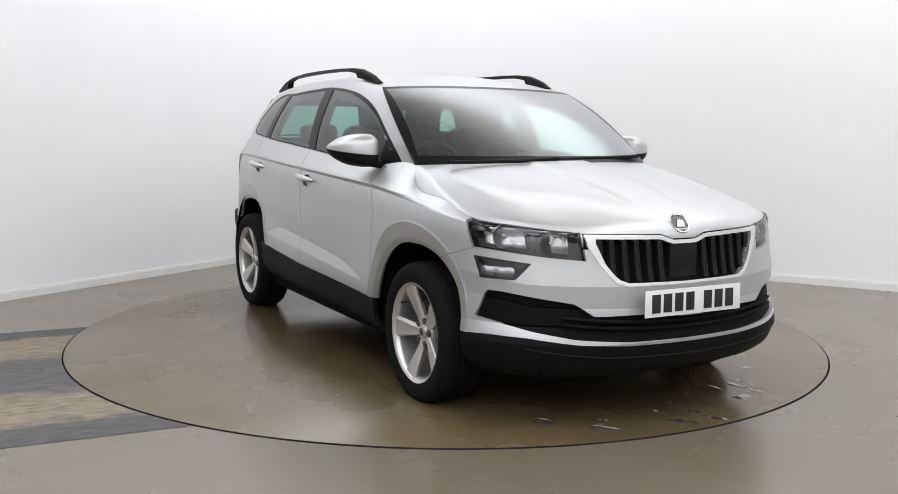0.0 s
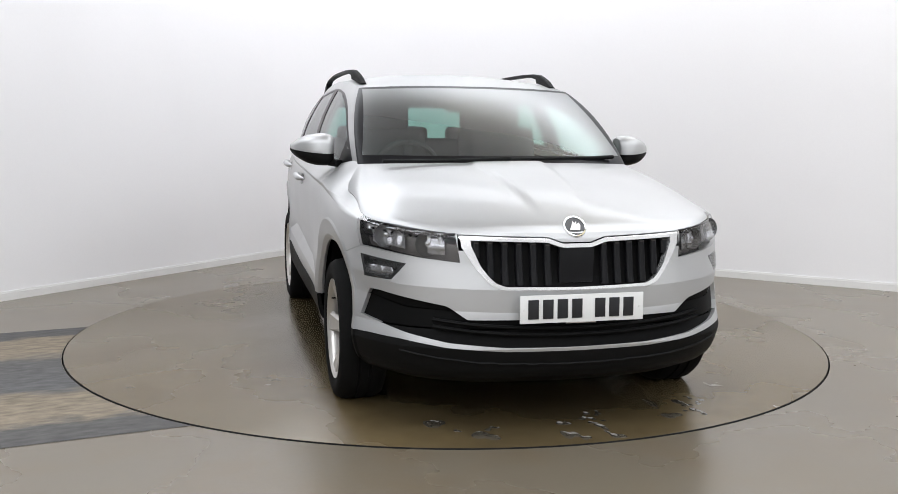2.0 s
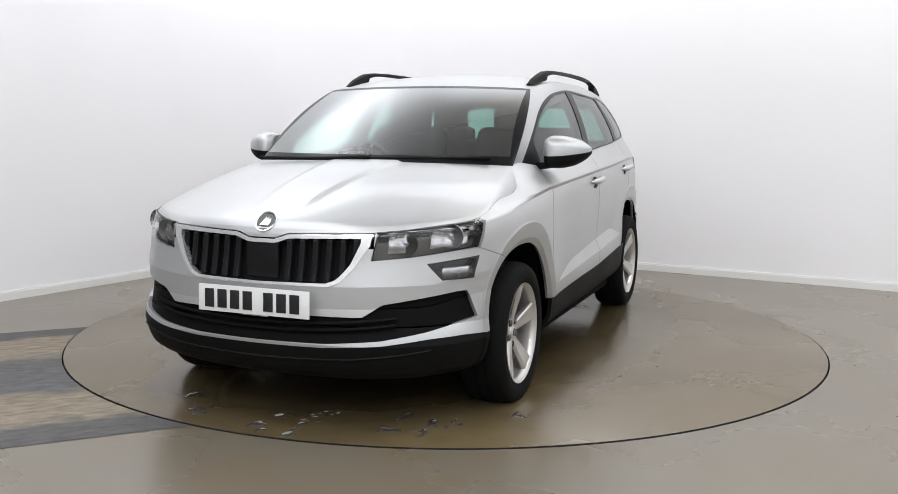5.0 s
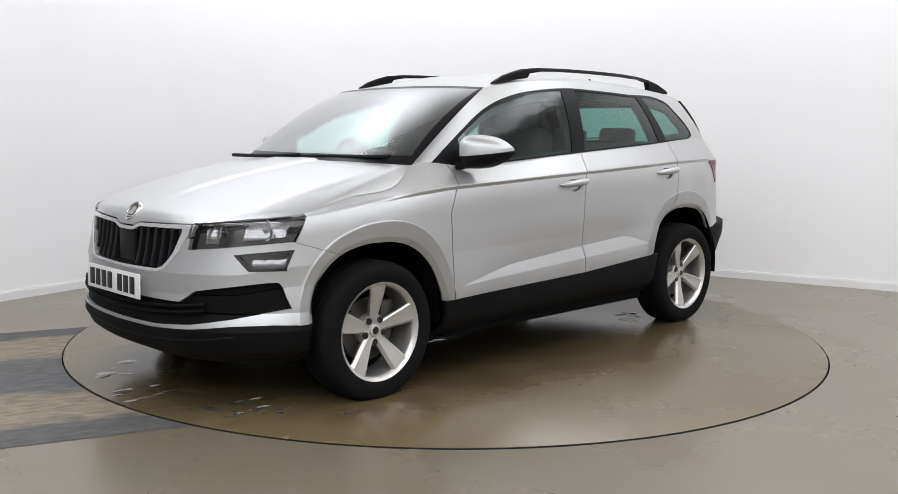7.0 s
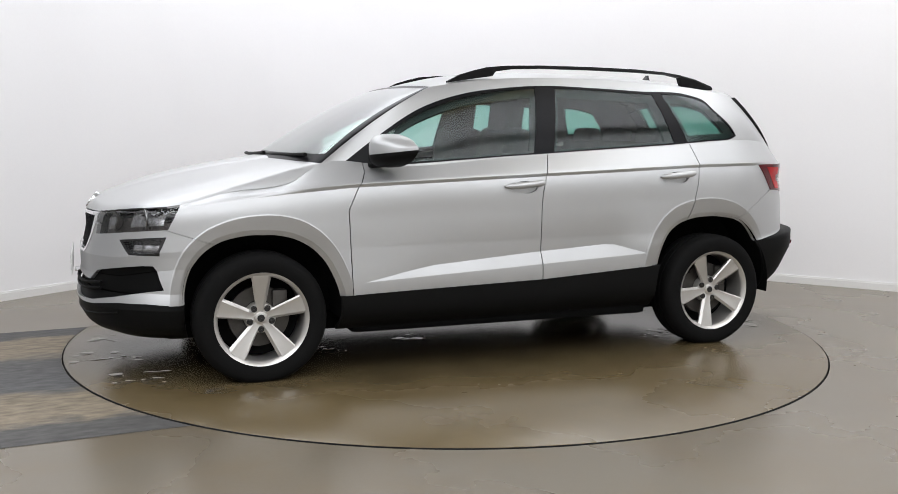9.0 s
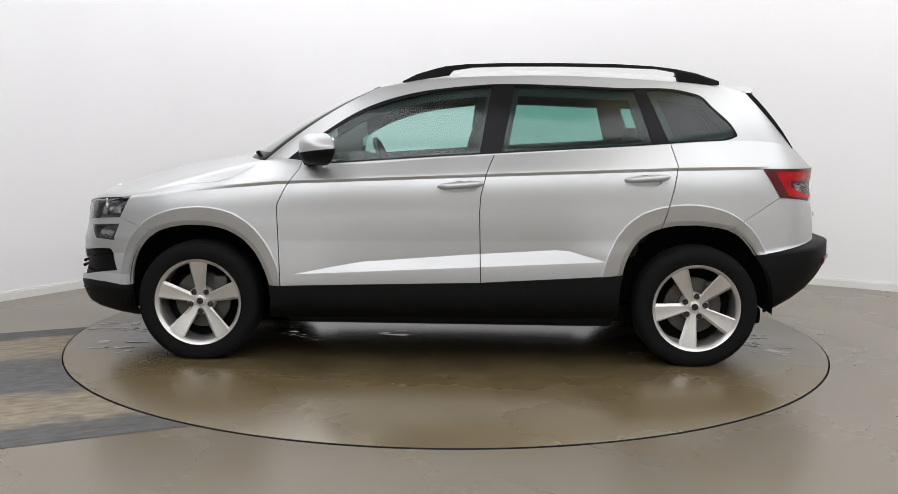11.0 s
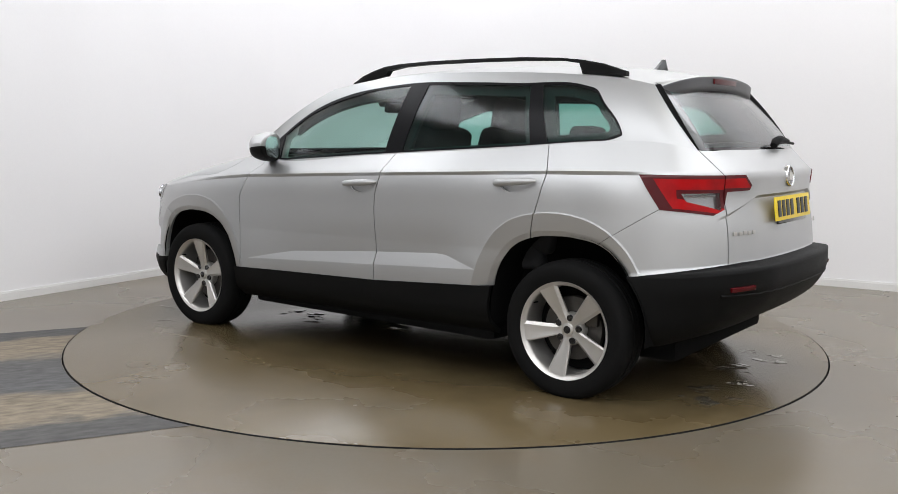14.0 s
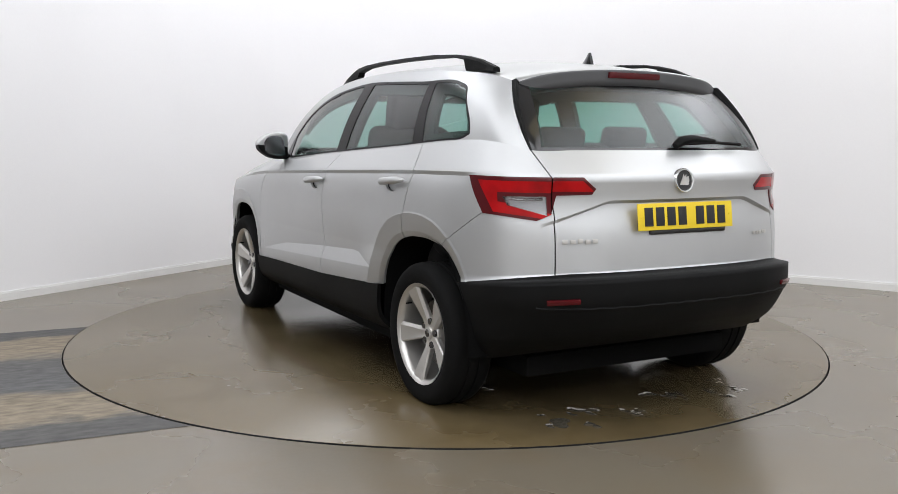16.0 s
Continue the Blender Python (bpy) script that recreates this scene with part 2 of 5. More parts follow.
        tagged(ob, "long white framed strip light under the ceiling, out of view", "ceiling light", "ceiling lights")


def floor_material(name, wet_shaded):
    """Painted concrete: mottled, glossy, with faint scratches; the disc has damp marks, tyre dirt and the car's
    painted-in shade as well.
    """
    base, dark = ((0.124, 0.092, 0.046), (0.096, 0.068, 0.031)) if wet_shaded else ((0.160, 0.136, 0.101), (0.120, 0.098, 0.066))
    m = material(name, base, 0.27, grain=0.10, grain_scale=55, stain=0.25, stain_scale=0.9, bump=0.015, dark=dark, spec=0.75)
    nt = m.node_tree
    b = nt.nodes["Principled BSDF"]
    co = nt.nodes.new("ShaderNodeTexCoord")
    if not wet_shaded:
        # faint rusty patches in the paint
        rust = nt.nodes.new("ShaderNodeTexNoise")
        rust.inputs["Scale"].default_value, rust.inputs["Detail"].default_value, rust.inputs["Distortion"].default_value = 2.6, 3, 0.4
        nt.links.new(co.outputs["Object"], rust.inputs["Vector"])
        rr = nt.nodes.new("ShaderNodeMapRange")
        rr.inputs["From Min"].default_value, rr.inputs["From Max"].default_value, rr.inputs["To Max"].default_value = 0.44, 0.88, 0.5
        nt.links.new(rust.outputs["Fac"], rr.inputs["Value"])
        tint = nt.nodes.new("ShaderNodeMix")
        tint.data_type = "RGBA"
        nt.links.new(rr.outputs[0], tint.inputs["Factor"])
        nt.links.new(b.inputs["Base Color"].links[0].from_socket, tint.inputs["A"])
        tint.inputs["B"].default_value = (0.155, 0.110, 0.058, 1)
        nt.links.new(tint.outputs["Result"], b.inputs["Base Color"])
    if wet_shaded:
        n1 = nt.nodes.new("ShaderNodeTexNoise")
        n1.inputs["Scale"].default_value, n1.inputs["Detail"].default_value, n1.inputs["Distortion"].default_value = 2.2, 3, 0.6
        nt.links.new(co.outputs["Object"], n1.inputs["Vector"])
        r = nt.nodes.new("ShaderNodeMapRange")
        r.inputs["From Min"].default_value, r.inputs["From Max"].default_value = 0.48, 0.78
        nt.links.new(n1.outputs["Fac"], r.inputs["Value"])
        old = b.inputs["Base Color"].links[0].from_socket
        mx = nt.nodes.new("ShaderNodeMix")
        mx.data_type = "RGBA"
        nt.links.new(r.outputs[0], mx.inputs["Factor"])
        nt.links.new(old, mx.inputs["A"])
        mx.inputs["B"].default_value = (0.094, 0.067, 0.029, 1)
        # wet dirt where the car drips, darkened by its painted-in shade: an uneven, soft-edged oval
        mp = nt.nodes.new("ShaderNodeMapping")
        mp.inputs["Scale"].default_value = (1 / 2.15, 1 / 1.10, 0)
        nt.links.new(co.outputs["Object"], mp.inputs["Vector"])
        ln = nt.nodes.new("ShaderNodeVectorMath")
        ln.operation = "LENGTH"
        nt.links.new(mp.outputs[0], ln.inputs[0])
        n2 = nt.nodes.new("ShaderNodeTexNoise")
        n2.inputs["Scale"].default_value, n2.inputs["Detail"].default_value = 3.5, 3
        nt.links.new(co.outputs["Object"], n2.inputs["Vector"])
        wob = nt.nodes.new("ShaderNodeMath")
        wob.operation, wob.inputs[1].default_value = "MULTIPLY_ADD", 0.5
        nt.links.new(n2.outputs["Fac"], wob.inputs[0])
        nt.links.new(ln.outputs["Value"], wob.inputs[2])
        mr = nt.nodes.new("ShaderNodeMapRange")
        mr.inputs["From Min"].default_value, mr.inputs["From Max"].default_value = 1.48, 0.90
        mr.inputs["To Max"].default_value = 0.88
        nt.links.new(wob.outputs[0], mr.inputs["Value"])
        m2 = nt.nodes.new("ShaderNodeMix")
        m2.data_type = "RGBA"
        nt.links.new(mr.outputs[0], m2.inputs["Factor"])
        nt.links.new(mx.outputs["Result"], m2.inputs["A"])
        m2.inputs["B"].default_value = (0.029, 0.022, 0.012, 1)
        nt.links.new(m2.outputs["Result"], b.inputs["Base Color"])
        # the wet part is glossier
        rg = nt.nodes.new("ShaderNodeMix")
        rg.inputs["B"].default_value = 0.17
        nt.links.new(mr.outputs[0], rg.inputs["Factor"])
        nt.links.new(b.inputs["Roughness"].links[0].from_socket, rg.inputs["A"])
        nt.links.new(rg.outputs["Result"], b.inputs["Roughness"])
    return m


def strip_material():
    """Bare dirty concrete strip, banded along its length."""
    m = material("bare_concrete", (0.25, 0.2, 0.14), 0.6, spec=0.3)
    nt = m.node_tree
    b = nt.nodes["Principled BSDF"]
    co = nt.nodes.new("ShaderNodeTexCoord")
    mp = nt.nodes.new("ShaderNodeMapping")
    mp.inputs["Scale"].default_value = (0.8, 1.9, 1)
    no = nt.nodes.new("ShaderNodeTexNoise")
    no.inputs["Scale"].default_value, no.inputs["Detail"].default_value, no.inputs["Roughness"].default_value = 3.0, 8, 0.65
    nt.links.new(co.outputs["Object"], mp.inputs["Vector"])
    nt.links.new(mp.outputs[0], no.inputs["Vector"])
    sep = nt.nodes.new("ShaderNodeSeparateXYZ")
    nt.links.new(co.outputs["Object"], sep.inputs[0])
    ad = nt.nodes.new("ShaderNodeMath")
    ad.operation = "MULTIPLY_ADD"
    nt.links.new(no.outputs["Fac"], ad.inputs[0])
    ad.inputs[1].default_value = 0.50
    nt.links.new(sep.outputs["Y"], ad.inputs[2])
    mr = nt.nodes.new("ShaderNodeMapRange")
    mr.inputs["From Min"].default_value, mr.inputs["From Max"].default_value = -0.645, 1.595
    nt.links.new(ad.outputs[0], mr.inputs["Value"])
    cr = nt.nodes.new("ShaderNodeValToRGB")
    stops = [(0.0, (0.080, 0.078, 0.076)), (0.10, (0.085, 0.083, 0.081)), (0.125, (0.23, 0.185, 0.125)), (0.27, (0.25, 0.20, 0.135)), (0.33, (0.20, 0.17, 0.13)), (0.37, (0.105, 0.102, 0.098)),
             (0.62, (0.11, 0.11, 0.11)), (0.67, (0.24, 0.195, 0.13)), (0.86, (0.26, 0.21, 0.145)), (0.90, (0.10, 0.097, 0.092)), (1.0, (0.095, 0.092, 0.088))]
    el = cr.color_ramp.elements
    while len(el) < len(stops):
        el.new(0.5)
    for e, (pos, c) in zip(el, stops):
        e.position = pos
    for e, (pos, c) in zip(el, stops):
        e.color = (*c, 1)
    nt.links.new(mr.outputs[0], cr.inputs[0])
    n2 = nt.nodes.new("ShaderNodeTexNoise")
    n2.inputs["Scale"].default_value, n2.inputs["Detail"].default_value = 14, 8
    nt.links.new(mp.outputs[0], n2.inputs["Vector"])
    mx = nt.nodes.new("ShaderNodeMix")
    mx.data_type, mx.blend_type = "RGBA", "OVERLAY"
    mx.inputs["Factor"].default_value = 0.8
    nt.links.new(cr.outputs[0], mx.inputs["A"])
    nt.links.new(n2.outputs["Fac"], mx.inputs["B"])
    hs = nt.nodes.new("ShaderNodeHueSaturation")
    hs.inputs["Saturation"].default_value = 0.9
    hs.inputs["Value"].default_value = 0.88
    nt.links.new(mx.outputs["Result"], hs.inputs["Color"])
    nt.links.new(hs.outputs[0], b.inputs["Base Color"])
    bp = nt.nodes.new("ShaderNodeBump")
    bp.inputs["Strength"].default_value, bp.inputs["Distance"].default_value = 0.3, 0.004
    nt.links.new(n2.outputs["Fac"], bp.inputs["Height"])
    nt.links.new(bp.outputs[0], b.inputs["Normal"])
    return m


def build_strip():
    bm = bmesh.new()
    r = TABLE_R + 0.011
    cols = []
    for k in range(41):
        v = -0.895 + 2.235 * k / 40
        cols.append([bm.verts.new((math.sqrt(r * r - v * v), v, z)) for z in (0.0005, 0.0016)] + [bm.verts.new((4.0 + 1.4 * (v + 0.9), v, 0.0016))])
    for a, b in zip(cols, cols[1:]):
        bm.faces.new((a[1], a[2], b[2], b[1]))
        bm.faces.new((a[0], a[1], b[1], b[0]))
    ob = part("floor_strip", bm, strip_material(), smooth=False)
    ob.matrix_world = pose(0, 0, 0, 0, 0, 204.77)
    tagged(ob, "bare brown and grey concrete strip leading to the turntable", "floor", kind="structure")


FLOOR = floor_material("floor_paint", False)
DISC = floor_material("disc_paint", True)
build_room()
build_strip()


# ---- turntable ----
def build_turntable():
    bm = bmesh.new()
    n = 160
    rings = []
    for r, z in ((0.0, 0.005), (TABLE_R - 0.002, 0.005), (TABLE_R, 0.004), (TABLE_R, -0.06)):
        rings.append([bm.verts.new((r * math.cos(2 * math.pi * i / n), r * math.sin(2 * math.pi * i / n), z)) for i in range(n)] if r else [bm.verts.new((0, 0, z))])
    for i in range(n):
        j = (i + 1) % n
        bm.faces.new((rings[0][0], rings[1][i], rings[1][j]))
        bm.faces.new((rings[1][i], rings[1][j], rings[2][j], rings[2][i]))
    for v in rings.pop():
        bm.verts.remove(v)
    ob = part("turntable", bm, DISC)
    rim = lathe([(TABLE_R - 0.0002, 0.0038), (TABLE_R - 0.0005, -0.07)], n, "z")
    part("rim", rim, PIT, ob, "black rim of the disc")
    rng = random.Random(4)
    spots = [(2.05, 0.10, 0.13), (1.92, 0.18, 0.09), (1.86, 0.60, 0.12), (1.76, 0.72, 0.10), (1.92, -0.42, 0.13),
             (-1.80, -0.20, 0.10), (-1.86, 0.42, 0.14), (-1.78, 0.28, 0.06), (-1.86, -0.50, 0.09), (-1.70, -0.62, 0.05), (-1.25, 0.52, 0.08), (-1.10, 0.60, 0.05), (1.02, 0.27, 0.12), (0.82, 0.35, 0.07), (-1.95, 0.10, 0.07), (1.55, 0.95, 0.05), (0.3, 0.2, 0.1)]
    b2 = bmesh.new()
    for sx, sy, r in spots:
        for k in range(7):
            q = r * rng.uniform(0.12, 0.48)
            ang, out = rng.uniform(0, 6.28), r * 1.1 * math.sqrt(rng.random())
            cx, cy, ph, st, n2 = sx + out * math.cos(ang), sy + out * math.sin(ang), rng.uniform(0, 6), rng.uniform(0.4, 0.9), 18
            ring = [(q * (1 + 0.3 * math.sin(2 * a + ph) + 0.2 * math.sin(3 * a + 2 * ph)), a) for a in (2 * math.pi * i / n2 for i in range(n2))]
            tp = [b2.verts.new((cx + 0.96 * d * math.cos(a), cy + 0.96 * d * st * math.sin(a), 0.0054 + 0.0001 * k)) for d, a in ring]
            lo = [b2.verts.new((cx + d * math.cos(a), cy + d * st * math.sin(a), 0.0051)) for d, a in ring]
            b2.faces.new(tp)
            for i in range(n2):
                b2.faces.new((lo[i], lo[(i + 1) % n2], tp[(i + 1) % n2], tp[i]))
    tagged(part("puddle", b2, WATER, ob), "broken film of water drops", kind="stuff")
    return tagged(ob, "round motorised turntable disc painted like the floor, damp in places", "turntable")


turntable = build_turntable()

# ---- the car: body surfaces ----
car = tagged(new("car"), "silver compact SUV with black lower cladding, on the turntable", "car")


def hermite(pts, counts, mirror_start=False, mirror_end=False, sharp=()):
    """A smooth curve through pts with counts[i] steps from point i to i + 1."""
    P = [np.array(p, float) for p in pts]
    n = len(P)
    L = [max(np.linalg.norm(P[i + 1] - P[i]), 1e-6) for i in range(n - 1)]
    T = []
    for i in range(n):
        if 0 < i < n - 1:
            a, b = (P[i] - P[i - 1]) / L[i - 1], (P[i + 1] - P[i]) / L[i]
            T.append((a * L[i] + b * L[i - 1]) / (L[i] + L[i - 1]))
        elif i == 0:
            d = (P[1] - P[0]) / L[0]
            T.append(np.array([0, d[1], 0]) / max(abs(d[1]), 1e-6) if mirror_start else d)
        else:
            d = (P[-1] - P[-2]) / L[-1]
            T.append(np.array([0, d[1], 0]) / max(abs(d[1]), 1e-6) if mirror_end else d)
    out = []
    for i in range(n - 1):
        t0 = (P[i + 1] - P[i]) / L[i] if i in sharp else T[i]
        t1 = (P[i + 1] - P[i]) / L[i] if i + 1 in sharp else T[i + 1]
        for k in range(counts[i]):
            s = k / counts[i]
            h = (2 * s**3 - 3 * s**2 + 1, s**3 - 2 * s**2 + s, -2 * s**3 + 3 * s**2, s**3 - s**2)
            out.append(h[0] * P[i] + h[1] * L[i] * t0 + h[2] * P[i + 1] + h[3] * L[i] * t1)
    out.append(P[-1])
    return np.array(out)


# heights of a row are given at x = -2.1, -1.65, -1.0, 0.9, 2.1; then its reach to front and rear, its half width, flare at the arches, rear width factor
ROWS = [
    ((0.38, 0.262, 0.245, 0.230, 0.205), 2.03, -1.92, 0.806, 0.00, 0.98),
    ((0.43, 0.335, 0.315, 0.290, 0.265), 2.128, -2.06, 0.880, 0.00, 1.00),
    ((0.49, 0.475, 0.470, 0.400, 0.345), 2.155, -2.120, 0.903, 0.002, 1.01),
    ((0.56, 0.545, 0.545, 0.460, 0.43), 2.165, -2.148, 0.906, 0.000, 1.02),
    ((0.652, 0.596, 0.610, 0.525, 0.52), 2.155, -2.150, 0.902, 0.003, 1.02),
    ((0.668, 0.612, 0.660, 0.640, 0.61), 2.135, -2.072, 0.895, 0.004, 1.01),
    ((0.82, 0.840, 0.840, 0.780, 0.70), 2.115, -2.066, 0.894, 0.002, 1.00),
    ((0.95, 1.000, 1.010, 0.935, 0.765), 2.105, -2.040, 0.890, -0.008, 1.00),
    ((1.05, 1.050, 1.047, 0.968, 0.805), 2.098, -2.045, 0.880, -0.012, 1.00),
]
SIDE_X = (1.55, 1.319, 0.87, 0.60, 0.0, -0.60, -1.0, -1.319, -1.60)
SIDE_DW = (-0.014, 0.008, 0.005, 0.0, 0.0, -0.003, -0.010, -0.024, -0.050)
ARCH = {0: 0.6, 1: 1.0, 2: 0.75, 6: 0.80, 7: 1.0, 8: 0.6}
NOSE = ((0.0, 0.0), (0.012, 0.24), (0.055, 0.47), (0.165, 0.675), (0.345, 0.812))
STERN = ((0.215, 0.758), (0.098, 0.628), (0.030, 0.45), (0.008, 0.26), (0.0, 0.0))
U_COUNTS = [12, 12, 14, 14, 12, 12, 24, 14, 30, 30, 20, 16, 16, 12, 12, 10, 10, 14]
V_COUNTS = [3, 5, 5, 5, 2, 11, 9, 4, 6]
SHARP_ROWS = (4, 5, 8)


def row_points(zs, xf, xr, w, flare, rear):
    pts = [(xf - dx, y * w / 0.893) for dx, y in NOSE]
    pts += [(x, w + dw + flare * ARCH.get(i, 0.0)) for i, (x, dw) in enumerate(zip(SIDE_X, SIDE_DW))]
    pts += [(xr + dx, y * rear) for dx, y in STERN]
    return [(x, y, float(np.interp(x, (-2.1, -1.65, -1.0, 0.9, 2.1), zs))) for x, y in pts]


# top row: bonnet edge, then the belt line, then the foot of the rear window
TOP_ROW = [(2.088, 0, 0.828), (2.076, 0.24, 0.830), (2.030, 0.47, 0.824), (1.900, 0.685, 0.849), (1.70, 0.791, 0.868), (1.46, 0.798, 0.926), (1.16, 0.788, 0.968),
           (0.985, 0.716, 1.062), (0.60, 0.788, 1.048), (0.0, 0.802, 1.092), (-0.60, 0.797, 1.130), (-1.0, 0.793, 1.155), (-1.319, 0.773, 1.180), (-1.60, 0.738, 1.194),
           (-1.755, 0.703, 1.180), (-1.842, 0.646, 1.157), (-1.895, 0.45, 1.157), (-1.922, 0.26, 1.157), (-1.932, 0, 1.157)]
SCREEN_FOOT = [(1.165, 0, 1.075), (1.158, 0.20, 1.075), (1.125, 0.42, 1.073), (1.075, 0.58, 1.069), (1.035, 0.66, 1.066), (1.01, 0.695, 1.064), (0.995, 0.71, 1.063), (0.985, 0.716, 1.062)]
ROOF_EDGE = [(0.37, 0.612, 1.463), (0.10, 0.614, 1.504), (-0.25, 0.615, 1.527), (-0.65, 0.615, 1.530), (-0.95, 0.610, 1.520), (-1.20, 0.604, 1.505), (-1.40, 0.597, 1.486), (-1.52, 0.59, 1.467), (-1.60, 0.583, 1.448)]
ROOF_MID = [(0.415, 0, 1.481), (0.12, 0, 1.548), (-0.25, 0, 1.582), (-0.65, 0, 1.587), (-0.95, 0, 1.581), (-1.20, 0, 1.568), (-1.42, 0, 1.546), (-1.54, 0, 1.524), (-1.635, 0, 1.492)]


def surface_normals(G, outward):
    du = np.gradient(G, axis=0)
    dv = np.gradient(G, axis=1)
    n = np.cross(du, dv)
    ln = np.linalg.norm(n, axis=2, keepdims=True)
    n = n / np.maximum(ln, 1e-9)
    n[ln[..., 0] < 1e-9] = (0, 0, 1)
    flip = np.sum(n * (G - np.array(outward)), axis=2) < 0
    n[flip] *= -1
    return n


def grid_soup(G, N=None, outward=(0, 0, 0.6)):
    """Triangles of a grid of places: rows of (3 corners, place and normal)."""
    if N is None:
        N = surface_normals(G, outward)
    V = np.concatenate([G, N], axis=2)
    a, b, c, d = V[:-1, :-1], V[1:, :-1], V[1:, 1:], V[:-1, 1:]
    T = np.concatenate([np.stack([a, b, c], 2).reshape(-1, 3, 6), np.stack([a, c, d], 2).reshape(-1, 3, 6)])
    e1, e2 = T[:, 1, :3] - T[:, 0, :3], T[:, 2, :3] - T[:, 0, :3]
    nn = np.cross(e1, e2)
    keep = np.linalg.norm(nn, axis=1) > 1e-9
    T, nn = T[keep], nn[keep]
    wrong = np.sum(nn * T[:, :, 3:].mean(1), axis=1) < 0
    T[wrong] = T[wrong][:, ::-1]
    return T


def split(T, field):
    """Cut triangles along field(x, y, z) = 0: those below zero, and the rest."""
    if len(T) == 0:
        return T, T
    f = field(T[..., 0], T[..., 1], T[..., 2])
    f = np.where(np.abs(f) < 1e-7, 1e-7, f)
    neg = f < 0
    k = neg.sum(1)
    inn, out = [T[k == 3]], [T[k == 0]]
    ti, to = [], []
    for t, v, s in zip(T[(k == 1) | (k == 2)], f[(k == 1) | (k == 2)], neg[(k == 1) | (k == 2)]):
        lone = s if s.sum() == 1 else ~s
        i = int(np.argmax(lone))
        a, b, c = t[i], t[(i + 1) % 3], t[(i + 2) % 3]
        fa, fb, fc = v[i], v[(i + 1) % 3], v[(i + 2) % 3]
        p, q = a + (b - a) * (fa / (fa - fb)), a + (c - a) * (fa / (fa - fc))
        one, two = (ti, to) if s.sum() == 1 else (to, ti)
        one.append(np.stack([a, p, q]))
        two.append(np.stack([p, b, c]))
        two.append(np.stack([p, c, q]))
    if ti:
        inn.append(np.array(ti))
    if to:
        out.append(np.array(to))
    return np.concatenate(inn), np.concatenate(out)


def region(T, *fields):
    """What lies below zero in all fields, and the rest."""
    rest = []
    for f in fields:
        T, o = split(T, f)
        rest.append(o)
    return T, np.concatenate(rest)


def line(*pts):
    """A piecewise straight function through (argument, value) pairs."""
    xs, ys = [p[0] for p in pts], [p[1] for p in pts]
    if xs[0] > xs[-1]:
        xs, ys = xs[::-1], ys[::-1]
    return lambda x: np.interp(x, xs, ys)


def both(T):
    """The half surface together with its mirror image."""
    M = T[:, ::-1].copy()
    M[..., 1] *= -1
    M[..., 4] *= -1
    return np.concatenate([T, M])


def mirrored(T):
    M = T[:, ::-1].copy()
    M[..., 1] *= -1
    M[..., 4] *= -1
    return M


def sheet(name, T, mat, parent, label="", lift=0.0, lip=0.012):
    """A panel from triangles, with its own edges turned inwards by lip."""
    V = T.reshape(-1, 6).copy()
    V[:, :3] += V[:, 3:] * lift
    key = np.round(V[:, :3] / 2e-5).astype(np.int64)
    _, place = np.unique(key, axis=0, return_inverse=True)
    place = place.reshape(-1)
    full = np.concatenate([key, np.round(V[:, 3:] / 0.15).astype(np.int64)], axis=1)
    _, first, inv = np.unique(full, axis=0, return_index=True, return_inverse=True)
    inv, place = inv.reshape(-1, 3), place.reshape(-1, 3)
    pos, nor = V[first, :3], V[first, 3:]
    ok = (place[:, 0] != place[:, 1]) & (place[:, 1] != place[:, 2]) & (place[:, 0] != place[:, 2])
    F, W = inv[ok], place[ok]
    faces = [tuple(f) for f in F.tolist()]
    P, Nn = [pos], [nor]
    if lip:
        e = np.concatenate([F[:, [0, 1]], F[:, [1, 2]], F[:, [2, 0]]])
        es = np.sort(np.concatenate([W[:, [0, 1]], W[:, [1, 2]], W[:, [2, 0]]]), axis=1)
        _, idx, cnt = np.unique(es, axis=0, return_index=True, return_counts=True)
        be = e[idx[cnt == 1]]
        base = len(pos)
        a, b = pos[be[:, 0]], pos[be[:, 1]]
        na, nb = nor[be[:, 0]], nor[be[:, 1]]
        out = np.cross(b - a, na)
        out /= np.maximum(np.linalg.norm(out, axis=1, keepdims=True), 1e-9)
        m = len(be)
        P += [a, b, b - nb * lip, a - na * lip]
        Nn += [out, out, out, out]
        faces += [(base + i + m, base + i, base + i + 3 * m, base + i + 2 * m) for i in range(m)]
    pos, nor = np.concatenate(P), np.concatenate(Nn)
    me = bpy.data.meshes.new(name)
    me.from_pydata(pos.tolist(), [], faces)
    me.polygons.foreach_set("use_smooth", [True] * len(me.polygons))
    me.normals_split_custom_set_from_vertices([tuple(v) for v in nor])
    me.materials.append(mat)
    ob = new(name, me)
    ob.parent = parent
    if label:
        tagged(ob, label)
    return ob


def cut(T, field):
    a, b = split(T, field)
    return np.concatenate([a, b])


def unit_normals(T):
    T[..., 3:] /= np.maximum(np.linalg.norm(T[..., 3:], axis=-1, keepdims=True), 1e-9)
    return T


clad_z = line((0.98, 0.410), (0.87, 0.413), (-0.18, 0.443), (-0.98, 0.492))
rclad = line((-1.3, 0.52), (-1.6, 0.594), (-1.88, 0.643), (-2.02, 0.6675), (-2.3, 0.6675))


